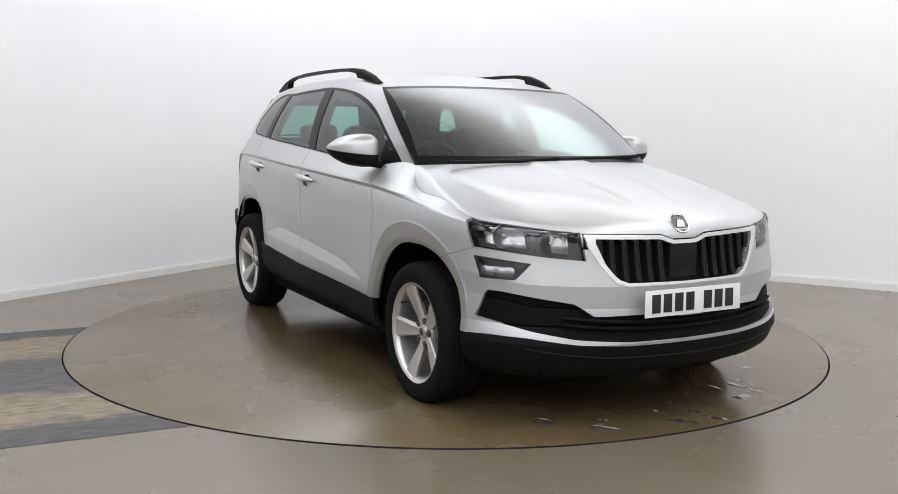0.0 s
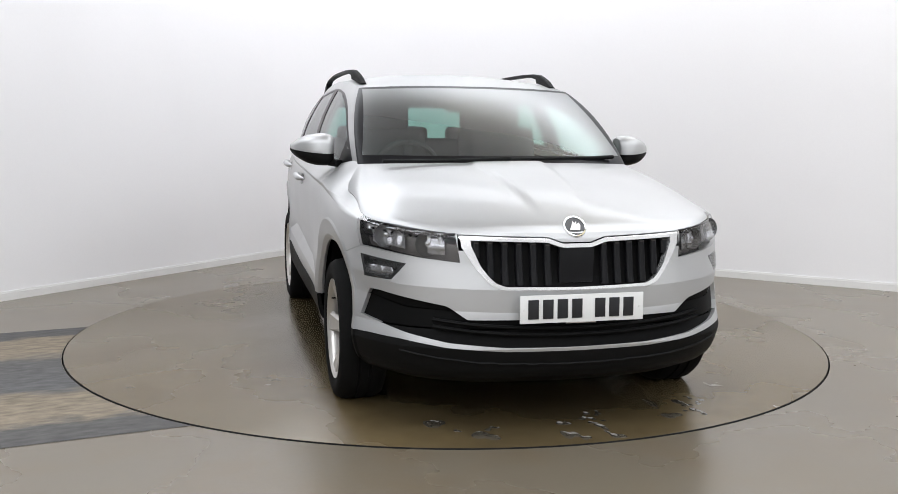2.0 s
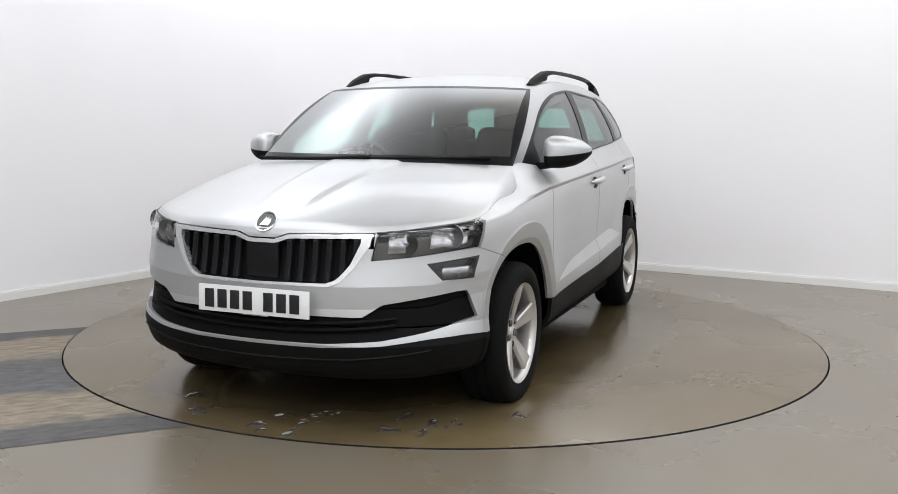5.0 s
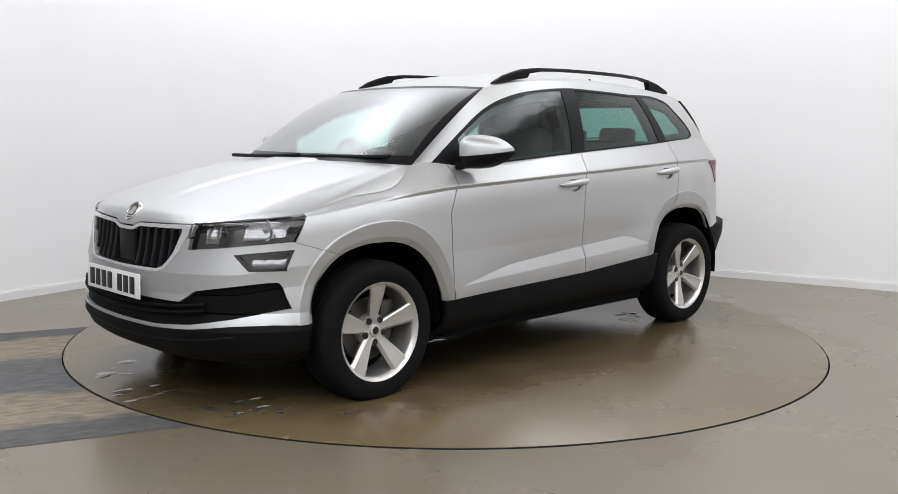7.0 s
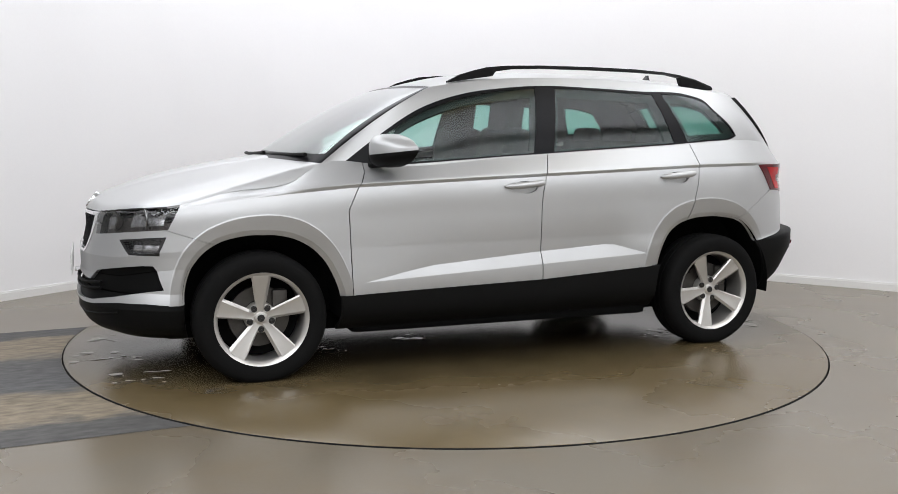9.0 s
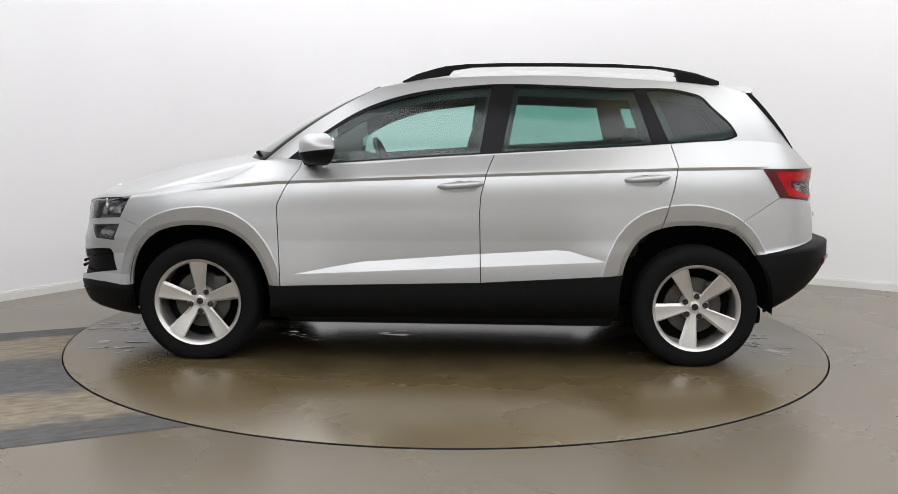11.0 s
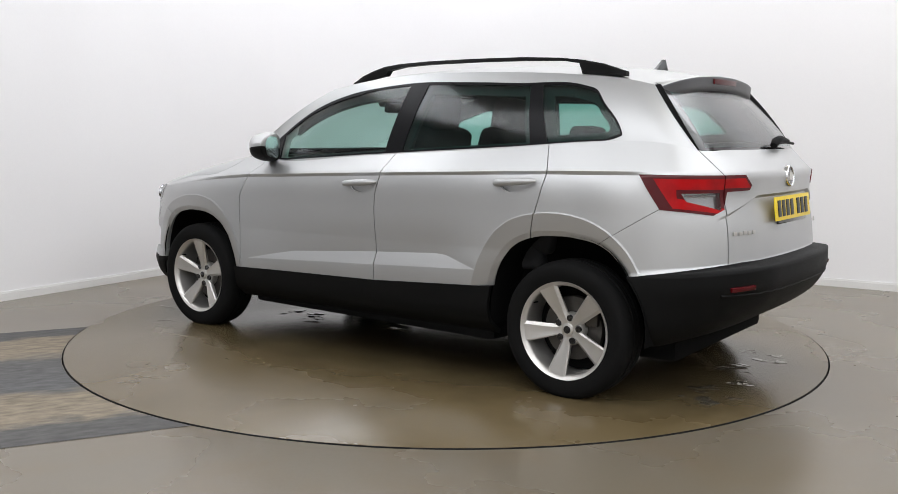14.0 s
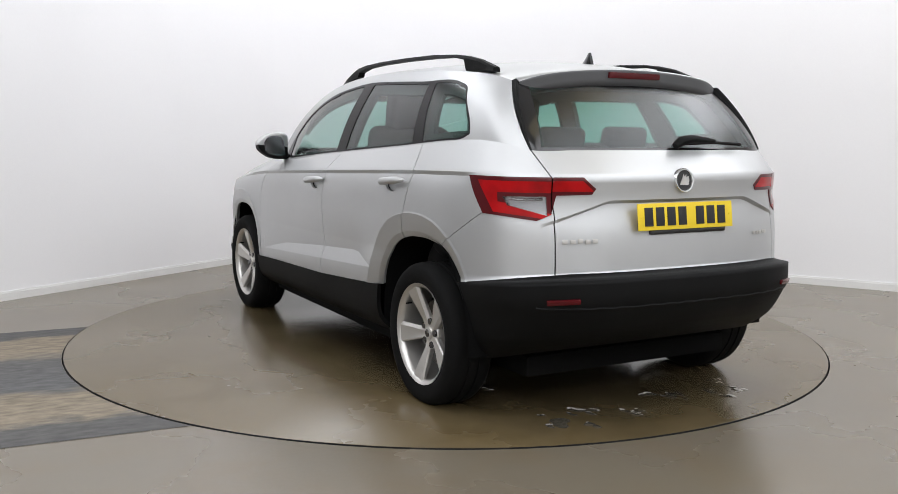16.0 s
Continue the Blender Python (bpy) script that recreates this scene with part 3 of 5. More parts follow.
# wheel arches: centre along the car, then (angle, radius) of the opening and of the flare's outer edge
ARCH_Z = 0.335
ARCHES = [
    (1.322, line((0, 0.356), (10, 0.362), (25, 0.385), (37, 0.402), (50, 0.409), (61, 0.408), (75, 0.397), (91, 0.390), (103, 0.396), (114, 0.402), (127, 0.405), (141, 0.402), (154, 0.395), (180, 0.395)),
     line((0, 0.432), (8, 0.436), (21, 0.454), (33, 0.472), (45, 0.486), (59, 0.494), (72, 0.491), (87, 0.490), (103, 0.498), (113, 0.503), (125, 0.500), (136, 0.491), (152, 0.476), (164, 0.470), (180, 0.474))),
    (-1.322, line((0, 0.412), (21, 0.424), (29, 0.437), (39, 0.452), (48, 0.460), (56, 0.457), (67, 0.441), (82, 0.421), (97, 0.415), (110, 0.421), (119, 0.419), (132, 0.402), (140, 0.393), (180, 0.388)),
     line((0, 0.515), (20, 0.535), (29, 0.547), (39, 0.562), (48, 0.572), (58, 0.570), (71, 0.550), (83, 0.534), (95, 0.522), (106, 0.513), (116, 0.500), (128, 0.480), (136, 0.462), (150, 0.440), (180, 0.430))),
]


def arch_angle(x, z, cx):
    a = np.degrees(np.arctan2(z - ARCH_Z, x - cx))
    return np.where(a < -90, a + 360, a)


def flares(T):
    """Wheel arch flares: a crisp step at the outer rim, a band that leans back, and a chamfer round the opening."""
    step, lip_w = 0.006, 0.026
    for cx, inner_r, outer_r in ARCHES:
        reach = lambda x, y, z: np.where(y > 0.5, np.hypot(x - cx, z - ARCH_Z), 9.0)
        over = lambda x, y, z: reach(x, y, z) - outer_r(arch_angle(x, z, cx))
        under = lambda x, y, z: reach(x, y, z) - inner_r(arch_angle(x, z, cx)) - lip_w
        if cx < 0:
            plain, T = split(T, lambda x, y, z: z - np.where(x < -1.322, rclad(x), clad_z(x)))
        else:
            plain, T = split(T, lambda x, y, z: np.where(x < 1.2, z - clad_z(x), 1.0))
        inside, outside = split(T, over)
        band, ramp = split(inside, lambda x, y, z: over(x, y, z) + step)
        chamfer, band = split(band, under)
        pieces = [plain, outside]
        for piece, kind in ((ramp, 0), (band, 1), (chamfer, 2)):
            P = piece.copy()
            x, y, z = P[..., 0], P[..., 1].copy(), P[..., 2]
            d = np.hypot(x - cx, z - ARCH_Z)
            rx, rz = (x - cx) / np.maximum(d, 0.01), (z - ARCH_Z) / np.maximum(d, 0.01)
            o, u = over(x, y, z), under(x, y, z)
            down = np.clip(-o - step, 0, 0.2)
            P[..., 1] += 0.008 * np.clip(-o / step, 0, 1) - 0.26 * down - 0.40 * np.clip(-u, 0, 0.05)
            lean = (0.25, -0.27, -0.52)[kind]
            P[..., 3] += lean * rx * (0.0 if kind == 0 else 0.3)
            P[..., 5] += lean * (np.clip(rz, 0, 1) if kind == 0 else 0.4 + 0.6 * np.clip(rz, 0, 1))
            pieces.append(unit_normals(P))
        T = np.concatenate(pieces)
    return T


def gate_recess(T):
    """The tailgate steps in under a crease above the number plate."""
    zc = lambda y: np.interp(np.abs(y), (0, 0.37, 0.40, 0.62, 0.75), (0.957, 0.957, 0.950, 0.876, 0.83))
    back, rest = split(T, lambda x, y, z: x + 1.86)
    high, low = split(back, lambda x, y, z: zc(y) - z)
    ramp, low = split(low, lambda x, y, z: (zc(y) - 0.014) - z)
    R = ramp.copy()
    depth = 0.018
    s = np.clip((zc(R[..., 1]) - R[..., 2]) / 0.014, 0, 1)
    side = np.clip((0.66 - np.abs(R[..., 1])) / 0.14, 0, 1)
    R[..., 0] += depth * s * side
    R[..., 5] -= 1.3 * side
    L = low.copy()
    base = zc(L[..., 1]) - 0.014
    s = np.clip((L[..., 2] - 0.69) / np.maximum(base - 0.69, 0.01), 0, 1)
    side = np.clip((0.66 - np.abs(L[..., 1])) / 0.14, 0, 1)
    L[..., 0] += depth * s * side
    L[..., 5] += 0.07 * side
    return np.concatenate([high, unit_normals(R), unit_normals(L), rest])


def nose_crease(T):
    """Under a crease below the fog lights the bumper draws in, and it comes out again as a ledge over the chin."""
    zc = lambda y: np.interp(np.abs(y), (0, 0.30, 0.70, 0.88), (0.604, 0.606, 0.618, 0.665))
    front, rest = split(T, lambda x, y, z: 1.56 - x)
    out = [rest]
    high, low = split(front, lambda x, y, z: zc(y) - z)
    out.append(high)
    for drop, top, bottom, slope in ((lambda x, y, z: zc(y) - 0.09 - z, 0.0, 0.020, -0.20), (lambda x, y, z: 0.452 - z, 0.020, 0.020, 0.0), (lambda x, y, z: 0.374 - z, 0.020, 0.0, 0.36)):
        band, low = split(low, drop)
        B = band.copy()
        x, y, z = B[..., 0], B[..., 1], B[..., 2]
        hi, lo = {0.0: (zc(y), zc(y) - 0.09)}.get(top, (0.452, 0.374)) if slope else (1.0, 0.0)
        s = np.clip((hi - z) / (hi - lo), 0, 1)
        w = np.clip((x - 1.56) / 0.25, 0, 1)
        flat = B[..., 3:5] / np.maximum(np.linalg.norm(B[..., 3:5], axis=-1, keepdims=True), 0.3)
        B[..., 0:2] -= flat * (w * (top + (bottom - top) * s))[..., None]
        B[..., 5] += slope * w
        out.append(unit_normals(B))
    return np.concatenate(out + [low])


def side_creases(T):
    """A sharp shoulder line, and the bright wedge low on the doors."""
    zs = line((1.75, 0.865), (1.55, 0.895), (1.20, 0.935), (0.867, 0.963), (-0.215, 1.012), (-1.185, 1.052), (-1.637, 1.062), (-2.2, 1.066))
    fade = lambda x: np.clip((1.60 - x) / 0.5, 0, 1) * np.clip((x + 1.70) / 0.10, 0, 1)
    side, rest = split(T, lambda x, y, z: np.where(y > 0.55, np.abs(x) - 1.70, 1.0))
    high, low = split(side, lambda x, y, z: zs(x) - z)
    ramp, low = split(low, lambda x, y, z: zs(x) - 0.017 - z)
    R, L = ramp.copy(), low.copy()
    f = fade(R[..., 0])
    R[..., 1] -= 0.009 * f * np.clip((zs(R[..., 0]) - R[..., 2]) / 0.017, 0, 1)
    R[..., 5] -= 0.75 * f
    f = fade(L[..., 0])
    down = np.clip((zs(L[..., 0]) - 0.017 - L[..., 2]) / 0.16, 0, 1)
    L[..., 1] -= 0.009 * f * (1 - down)
    L[..., 5] += 0.06 * f * (1 - down)
    T = np.concatenate([high, unit_normals(R), unit_normals(L), rest])
    # wedge
    zb = line((0.86, 0.470), (0.80, 0.474), (-0.83, 0.560), (-0.90, 0.564))
    zt = line((0.86, 0.471), (0.80, 0.475), (0.60, 0.515), (0.44, 0.543), (-0.10, 0.586), (-0.57, 0.616), (-0.64, 0.612), (-0.83, 0.561), (-0.90, 0.565))
    side, rest = split(T, lambda x, y, z: np.where(y > 0.55, np.abs(x + 0.015) - 0.815, 1.0))
    under, above = split(side, lambda x, y, z: z - zb(x))
    wedge, upper = split(above, lambda x, y, z: z - zt(x))
    W, U = wedge.copy(), upper.copy()
    h = np.maximum(zt(W[..., 0]) - zb(W[..., 0]), 1e-4)
    W[..., 1] -= 0.36 * np.clip(W[..., 2] - zb(W[..., 0]), 0, 1)
    W[..., 5] += 0.27
    h = np.maximum(zt(U[..., 0]) - zb(U[..., 0]), 0)
    up = np.clip((U[..., 2] - zt(U[..., 0])) / 0.26, 0, 1)
    U[..., 1] -= 0.36 * h * (1 - up) ** 2
    U[..., 5] -= 0.36 * h * 7.0 * (1 - up)
    return np.concatenate([under, unit_normals(W), unit_normals(U), rest])


# lower body
cols = [hermite(row_points(*r), U_COUNTS, True, True) for r in ROWS] + [hermite(TOP_ROW, U_COUNTS, True, True)]
cols = np.array(cols)
BODY = np.stack([hermite(cols[:, i], V_COUNTS, sharp=SHARP_ROWS) for i in range(cols.shape[1])])
BODY[0, :, 1] = 0
BODY[-1, :, 1] = 0
BODY_N = surface_normals(BODY, (0, 0, 0.55))
BODY_N[0, :, 1] = 0
BODY_N[-1, :, 1] = 0
lower = nose_crease(gate_recess(flares(side_creases(grid_soup(BODY, BODY_N)))))

# bonnet: from the top row to the foot of the screen, with a raised middle
nb = sum(U_COUNTS[:7]) + 1
edge = hermite(TOP_ROW, U_COUNTS, True, True)[:nb]
foot = hermite(SCREEN_FOOT, U_COUNTS[:7], True, False)
steps = np.concatenate([np.linspace(0, 0.2, 10)[:-1], np.linspace(0.2, 1, 28)])
seam = np.where(edge[:, 1] > 0.47, np.clip(0.0055 / np.maximum(np.linalg.norm(foot - edge, axis=1), 0.02), 0.0055, 0.06), 0.0)[:, None]
along = seam + (1 - seam) * steps[None]
BONNET = edge[:, None] + (foot - edge)[:, None] * along[..., None]
reach = np.linalg.norm(foot - edge, axis=1)[:, None]
BONNET[..., 2] += 0.125 * np.sqrt(steps)[None] * (1 - steps)[None] * np.clip(reach / 0.9, 0, 1) * (0.48 + 0.52 * np.clip(1 - (BONNET[..., 1] / 0.70) ** 2, 0, 1))
ridge = 0.195 - 0.075 * np.clip((BONNET[..., 0] - 1.1) / 0.85, 0, 1)
rise = np.clip((ridge + 0.012 - np.abs(BONNET[..., 1])) / 0.030, 0, 1)
BONNET[..., 2] += 0.011 * rise * rise * (3 - 2 * rise) * np.clip((2.02 - BONNET[..., 0]) / 0.25, 0, 1)
BN = surface_normals(BONNET, (1.2, 0, 0.2))
BN[0, :, 1] = 0
w = np.clip(1 - steps / 0.05, 0, 1)[None, :, None]
BN = BN * (1 - 0.5 * w) + BODY_N[:nb, -1][:, None] * 0.5 * w
BN /= np.maximum(np.linalg.norm(BN, axis=2, keepdims=True), 1e-6)
bonnet = grid_soup(BONNET, BN)

# glasshouse side, screen, rear window, roof
FR = np.linspace(0, 1, 25)


def arch_up(f):
    return 4 * f * (1 - f)


belt = hermite(TOP_ROW, U_COUNTS, True, True)
iA, iD = sum(U_COUNTS[:7]), sum(U_COUNTS[:15])
side_belt = belt[iA:iD + 1]
side_roof = hermite(ROOF_EDGE, U_COUNTS[7:15])
GSIDE = side_belt[:, None] + (side_roof - side_belt)[:, None] * FR[None, :, None]
fade = np.clip(1 - np.linspace(0, 1, len(side_belt)) / 0.42, 0, 1)[:, None]
GSIDE[..., 2] += 0.030 * arch_up(FR)[None] * fade
GSIDE[..., 1] += 0.024 * arch_up(FR)[None]
gside = grid_soup(GSIDE, outward=(-0.4, 0, 1.2))
roof_front = hermite([(0.415, 0, 1.481), (0.412, 0.20, 1.480), (0.402, 0.40, 1.475), (0.388, 0.53, 1.469), (0.378, 0.58, 1.466), (0.374, 0.60, 1.4645), (0.371, 0.608, 1.4635), (0.37, 0.612, 1.463)], U_COUNTS[:7], True)
SCREEN = foot[:, None] + (roof_front - foot)[:, None] * FR[None, :, None]
SCREEN[..., 2] += 0.030 * arch_up(FR)[None]
SCREEN[..., 1] += 0.024 * arch_up(FR)[None] * (SCREEN[..., 1] / 0.716)
screen = grid_soup(SCREEN, outward=(0, 0, 0.9))
rear_foot = belt[iD:]
rear_top = hermite([(-1.60, 0.583, 1.448), (-1.612, 0.45, 1.466), (-1.629, 0.26, 1.484), (-1.635, 0, 1.492)], U_COUNTS[15:], False, True)
RWIN = rear_foot[:, None] + (rear_top - rear_foot)[:, None] * FR[None, :, None]
RWIN[..., 0] -= 0.012 * arch_up(FR)[None]
RWIN[..., 1] += 0.024 * arch_up(FR)[None] * (RWIN[..., 1] / 0.646)
rwin = grid_soup(RWIN, outward=(-1.2, 0, 1.0))
roof_mid = hermite(ROOF_MID, U_COUNTS[7:15])
ACROSS = np.linspace(0, 1, 22)
ROOF = side_roof[:, None] + (roof_mid - side_roof)[:, None] * ACROSS[None, :, None]
ROOF[..., 2] = side_roof[:, None, 2] + (roof_mid - side_roof)[:, None, 2] * (1 - (1 - ACROSS) ** 2.1)[None]
ROOF_N = surface_normals(ROOF, (-0.5, 0, 0.8))
ROOF_N[:, -1, 1] = 0
roof = grid_soup(ROOF, ROOF_N)

# ---- the car: panels cut from the surfaces ----
G = 0.0024  # half width of a shut line


def strip(T, f, half=G):
    """Cut a shut line along f = 0: the part before it and the part past it."""
    a, b = split(T, lambda x, y, z: f(x, y, z) + half)
    return a, split(b, lambda x, y, z: f(x, y, z) - half)[1]


def arch_field(k, more=0.0):
    cx, inner_r, _ = ARCHES[k]
    return lambda x, y, z: np.where(y > 0.5, np.hypot(x - cx, z - ARCH_Z) - inner_r(arch_angle(x, z, cx)) - more, 1.0)


for k in (0, 1):
    _, lower = region(lower, arch_field(k))
# sill cladding between the arches
sill, lower = region(lower, lambda x, y, z: np.abs(x) - 1.15, lambda x, y, z: z - clad_z(x))
# ends
nose, lower = region(lower, lambda x, y, z: 1.322 - x)
stern, lower = region(lower, lambda x, y, z: x + 1.322)

# front: black chin, lower intake, lamps, grille
chin, nose = region(nose, lambda x, y, z: z - line((0, 0.361), (0.3, 0.363), (0.53, 0.378), (0.70, 0.402), (0.80, 0.405), (1, 0.380))(y))
intake_hi = line((0, 0.486), (0.45, 0.488), (0.525, 0.540), (0.765, 0.583), (1, 0.583))
intake_lo = line((0, 0.376), (0.30, 0.379), (0.53, 0.398), (0.68, 0.428), (0.832, 0.472), (1, 0.52))
intake, nose = region(nose, lambda x, y, z: z - intake_hi(y), lambda x, y, z: intake_lo(y) - z, lambda x, y, z: y - (0.832 - 0.30 * (z - 0.45)))
fog, nose = region(nose, lambda x, y, z: z - (0.700 + 0.14 * (y - 0.665)), lambda x, y, z: 0.632 - z,
                   lambda x, y, z: (0.672 + (0.700 - z) * 0.78) - y, lambda x, y, z: y - (0.823 - (0.722 - z) * 0.12), lambda x, y, z: 1.5 - x)
fog, fog_frame = region(fog, lambda x, y, z: z - (0.693 + 0.14 * (y - 0.665)), lambda x, y, z: 0.640 - z,
                        lambda x, y, z: (0.686 + (0.700 - z) * 0.78) - y, lambda x, y, z: y - (0.816 - (0.722 - z) * 0.12))
grille_hi = line((0, 0.770), (0.065, 0.770), (0.125, 0.791), (0.50, 0.802))
grille_lo = line((0, 0.614), (0.300, 0.619), (0.345, 0.636), (0.392, 0.690), (0.440, 0.80), (0.445, 0.90))
chrome_hi = line((0, 0.786), (0.060, 0.786), (0.120, 0.807), (0.50, 0.818))
chrome_lo = line((0, 0.602), (0.310, 0.606), (0.358, 0.624), (0.412, 0.684), (0.478, 0.79), (0.482, 0.90))
front_x = lambda x, y, z: 1.85 - x
surround, nose = region(nose, front_x, lambda x, y, z: z - chrome_hi(y), lambda x, y, z: chrome_lo(y) - z)
grille, surround = region(surround, lambda x, y, z: z - grille_hi(y), lambda x, y, z: grille_lo(y) - z)
lamp_lo = line((0.44, 0.706), (0.47, 0.712), (0.62, 0.727), (0.80, 0.752), (1, 0.78))
headlamp, nose = region(nose, lambda x, y, z: (0.474 + (z - 0.717) * 0.15) - y, lambda x, y, z: lamp_lo(y) - z, lambda x, y, z: (1.688 + (0.862 - z) * 0.52) - x)
_, nose = region(nose, front_x, lambda x, y, z: z - chrome_hi(y) - 0.006, lambda x, y, z: y - 0.482, lambda x, y, z: 0.76 - z)   # shut line over the grille
brow, nose = region(nose, front_x, lambda x, y, z: y - 0.482, lambda x, y, z: 0.76 - z)   # painted lip between grille and bonnet
# bumper and wing part at a line from the lamp to the arch
bumper, wing_f = strip(nose, lambda x, y, z: z - (0.752 - (1.745 - x) * 0.32), 0.0011)

# rear: tail lamps, black bumper, tailgate
rear_black, stern = region(stern, lambda x, y, z: z - rclad(x))
tail_lo = line((0.30, 0.985), (0.603, 0.978), (0.618, 0.868), (0.80, 0.898), (1.0, 0.92))
tail, stern = region(stern, lambda x, y, z: z - 1.050, lambda x, y, z: tail_lo(y) - z, lambda x, y, z: x + 1.648 + (1.046 - z) * 0.66,
                     lambda x, y, z: (0.432 + np.clip(z - 0.998, 0, 1) * 1.2 + np.clip(0.994 - z, 0, 1) * 2.0) - y)
tail_gate, tail_body = strip(tail, lambda x, y, z: y - 0.612)
tail_clear, tail_body = region(tail_body, lambda x, y, z: z - (0.974 - 0.02 * (y - 0.62)), lambda x, y, z: (0.893 + 0.33 * (y - 0.62)) - z, lambda x, y, z: y - (0.762 - 0.35 * (0.974 - z)), lambda x, y, z: 0.630 - y)
tail_red, tail_body = region(tail_body, lambda x, y, z: z - 1.034, lambda x, y, z: (tail_lo(y) + 0.012) - z, lambda x, y, z: x + 1.702 + (1.046 - z) * 0.66)
tail_gap, tail_red = region(tail_red, lambda x, y, z: z - 0.988, lambda x, y, z: (0.905 + 0.30 * (y - 0.62)) - z, lambda x, y, z: y - 0.772)
tail_body = np.concatenate([tail_body, tail_gap])
arm_red, tail_gate = region(tail_gate, lambda x, y, z: z - 1.036, lambda x, y, z: 0.994 - z, lambda x, y, z: (0.450 + np.clip(z - 0.998, 0, 1) * 1.2) - y)
gate_y = line((0.60, 0.612), (0.90, 0.606), (1.05, 0.615), (1.20, 0.655))
gate, stern = strip(stern, lambda x, y, z: np.where(x < -1.75, y - gate_y(z), 0.5))
bumper_r, quarter = strip(stern, lambda x, y, z: z - (0.903 - (x + 1.745) * 0.64), 0.0015)

# sides: wing, doors, quarter
door1 = line((1.2, 0.76), (1.02, 0.785), (0.93, 0.845), (0.837, 0.889), (0.42, 0.872), (0.2, 0.872))
door2 = line((1.2, -0.262), (1.11, -0.247), (1.022, -0.209), (0.90, -0.178), (0.814, -0.173), (0.452, -0.182), (0.2, -0.182))
door3 = line((1.2, -1.165), (1.155, -1.173), (1.054, -1.201), (0.94, -1.178), (0.732, -1.123), (0.5, -1.10))
door_front, wing = strip(lower, lambda x, y, z: x - door1(z))
door_rear, door_front = strip(door_front, lambda x, y, z: x - door2(z))
quarter2, door_rear = strip(door_rear, lambda x, y, z: x - door3(z))

# finger dishes behind the door handles
dish_f, door_front = region(door_front, lambda x, y, z: np.hypot((x + 0.075) / 0.075, (z - 0.938) / 0.034) - 1)
dish_r, door_rear = region(door_rear, lambda x, y, z: np.hypot((x + 1.04) / 0.075, (z - 0.980) / 0.034) - 1)

# glasshouse: painted surround, black frame, panes
dlo_pts = hermite([(a, 0, b) for a, b in ((0.905, 1.040), (0.67, 1.214), (0.46, 1.342), (0.18, 1.433), (-0.03, 1.464), (-0.264, 1.483), (-0.60, 1.479), (-0.90, 1.468), (-1.28, 1.449), (-1.345, 1.428), (-1.395, 1.375), (-1.512, 1.250), (-1.528, 1.215), (-1.538, 1.1))], [8] * 13)
dlo_hi = line(*[(p[0], p[2]) for p in dlo_pts])
belt_z = line(*[(p[0], p[2]) for p in TOP_ROW[7:15]])
dlo, cant = region(gside, lambda x, y, z: z - dlo_hi(x), lambda x, y, z: (belt_z(x) + 0.006 + 3.0 * np.clip(-1.44 - x, 0, 1) ** 2) - z)
in_hi = lambda x, y, z: z - dlo_hi(x) + 0.013 + 0.007 * (x > 0.1)
in_lo = lambda x, y, z: belt_z(x) + 0.015 + 3.2 * np.clip(-1.43 - x, 0, 1) ** 2 - z
pane1, dlo = region(dlo, in_hi, in_lo, lambda x, y, z: (-0.165 - 0.18 * (z - 1.1)) - x, lambda x, y, z: x - 0.675)
pane2, dlo = region(dlo, in_hi, in_lo, lambda x, y, z: x - (-0.282 - 0.19 * (z - 1.1)), lambda x, y, z: (-1.075 + 0.29 * (z - 1.15)) - x)
pane3, dlo = region(dlo, in_hi, in_lo, lambda x, y, z: x - (-1.165 + 0.40 * (z - 1.168)), lambda x, y, z: (-1.505 + (z - 1.25) * 0.78) - x)
screen_glass, screen_frit = region(screen, lambda x, y, z: y - (0.702 - (z - 1.062) * 0.259), lambda x, y, z: 1.108 - z, lambda x, y, z: z - (1.468 - 0.04 * y * y))
rear_glass, rear_frit = region(rwin, lambda x, y, z: y - (0.605 - (z - 1.157) * 0.30), lambda x, y, z: 1.168 - z, lambda x, y, z: z - 1.430)

# assemble
bonnet_front = np.concatenate([bonnet, brow])
hood = sheet("bonnet", both(bonnet_front), PAINT, car, "silver bonnet with two raised creases")
front_bumper = sheet("front_bumper", both(bumper), PAINT, car, "silver front bumper skin", lip=0.020)
sheet("lower_lip", both(chin), BLACK, front_bumper, "black textured plastic lower lip")
sheet("lower_intake", both(intake), INTAKE, front_bumper, "black recessed lower intake", lift=-0.018, lip=0.0)
grille_ob = sheet("grille", both(grille), INTAKE, car, "black grille with upright ribs", lift=-0.035, lip=0.0)
sheet("grille_surround", both(surround), SATIN, grille_ob, "chrome grille surround", lift=0.003, lip=0.03)
roof_ob = sheet("roof", both(roof), PAINT, car, "silver roof panel")
sheet("windscreen", both(screen_glass), GLASS_SCREEN, car, "clear windscreen with a faint green tint", lip=0.004)
sheet("windscreen_border", both(screen_frit), FRIT, car, "black screen-printed windscreen border", lip=0.006)
tailgate = sheet("tailgate", both(gate), PAINT, car, "silver tailgate")
sheet("rear_window", both(rear_glass), GLASS_REAR, tailgate, "tinted rear window", lip=0.004)
sheet("rear_window_border", both(rear_frit), GLOSS_BLACK, tailgate, "gloss black rear window border", lip=0.006)
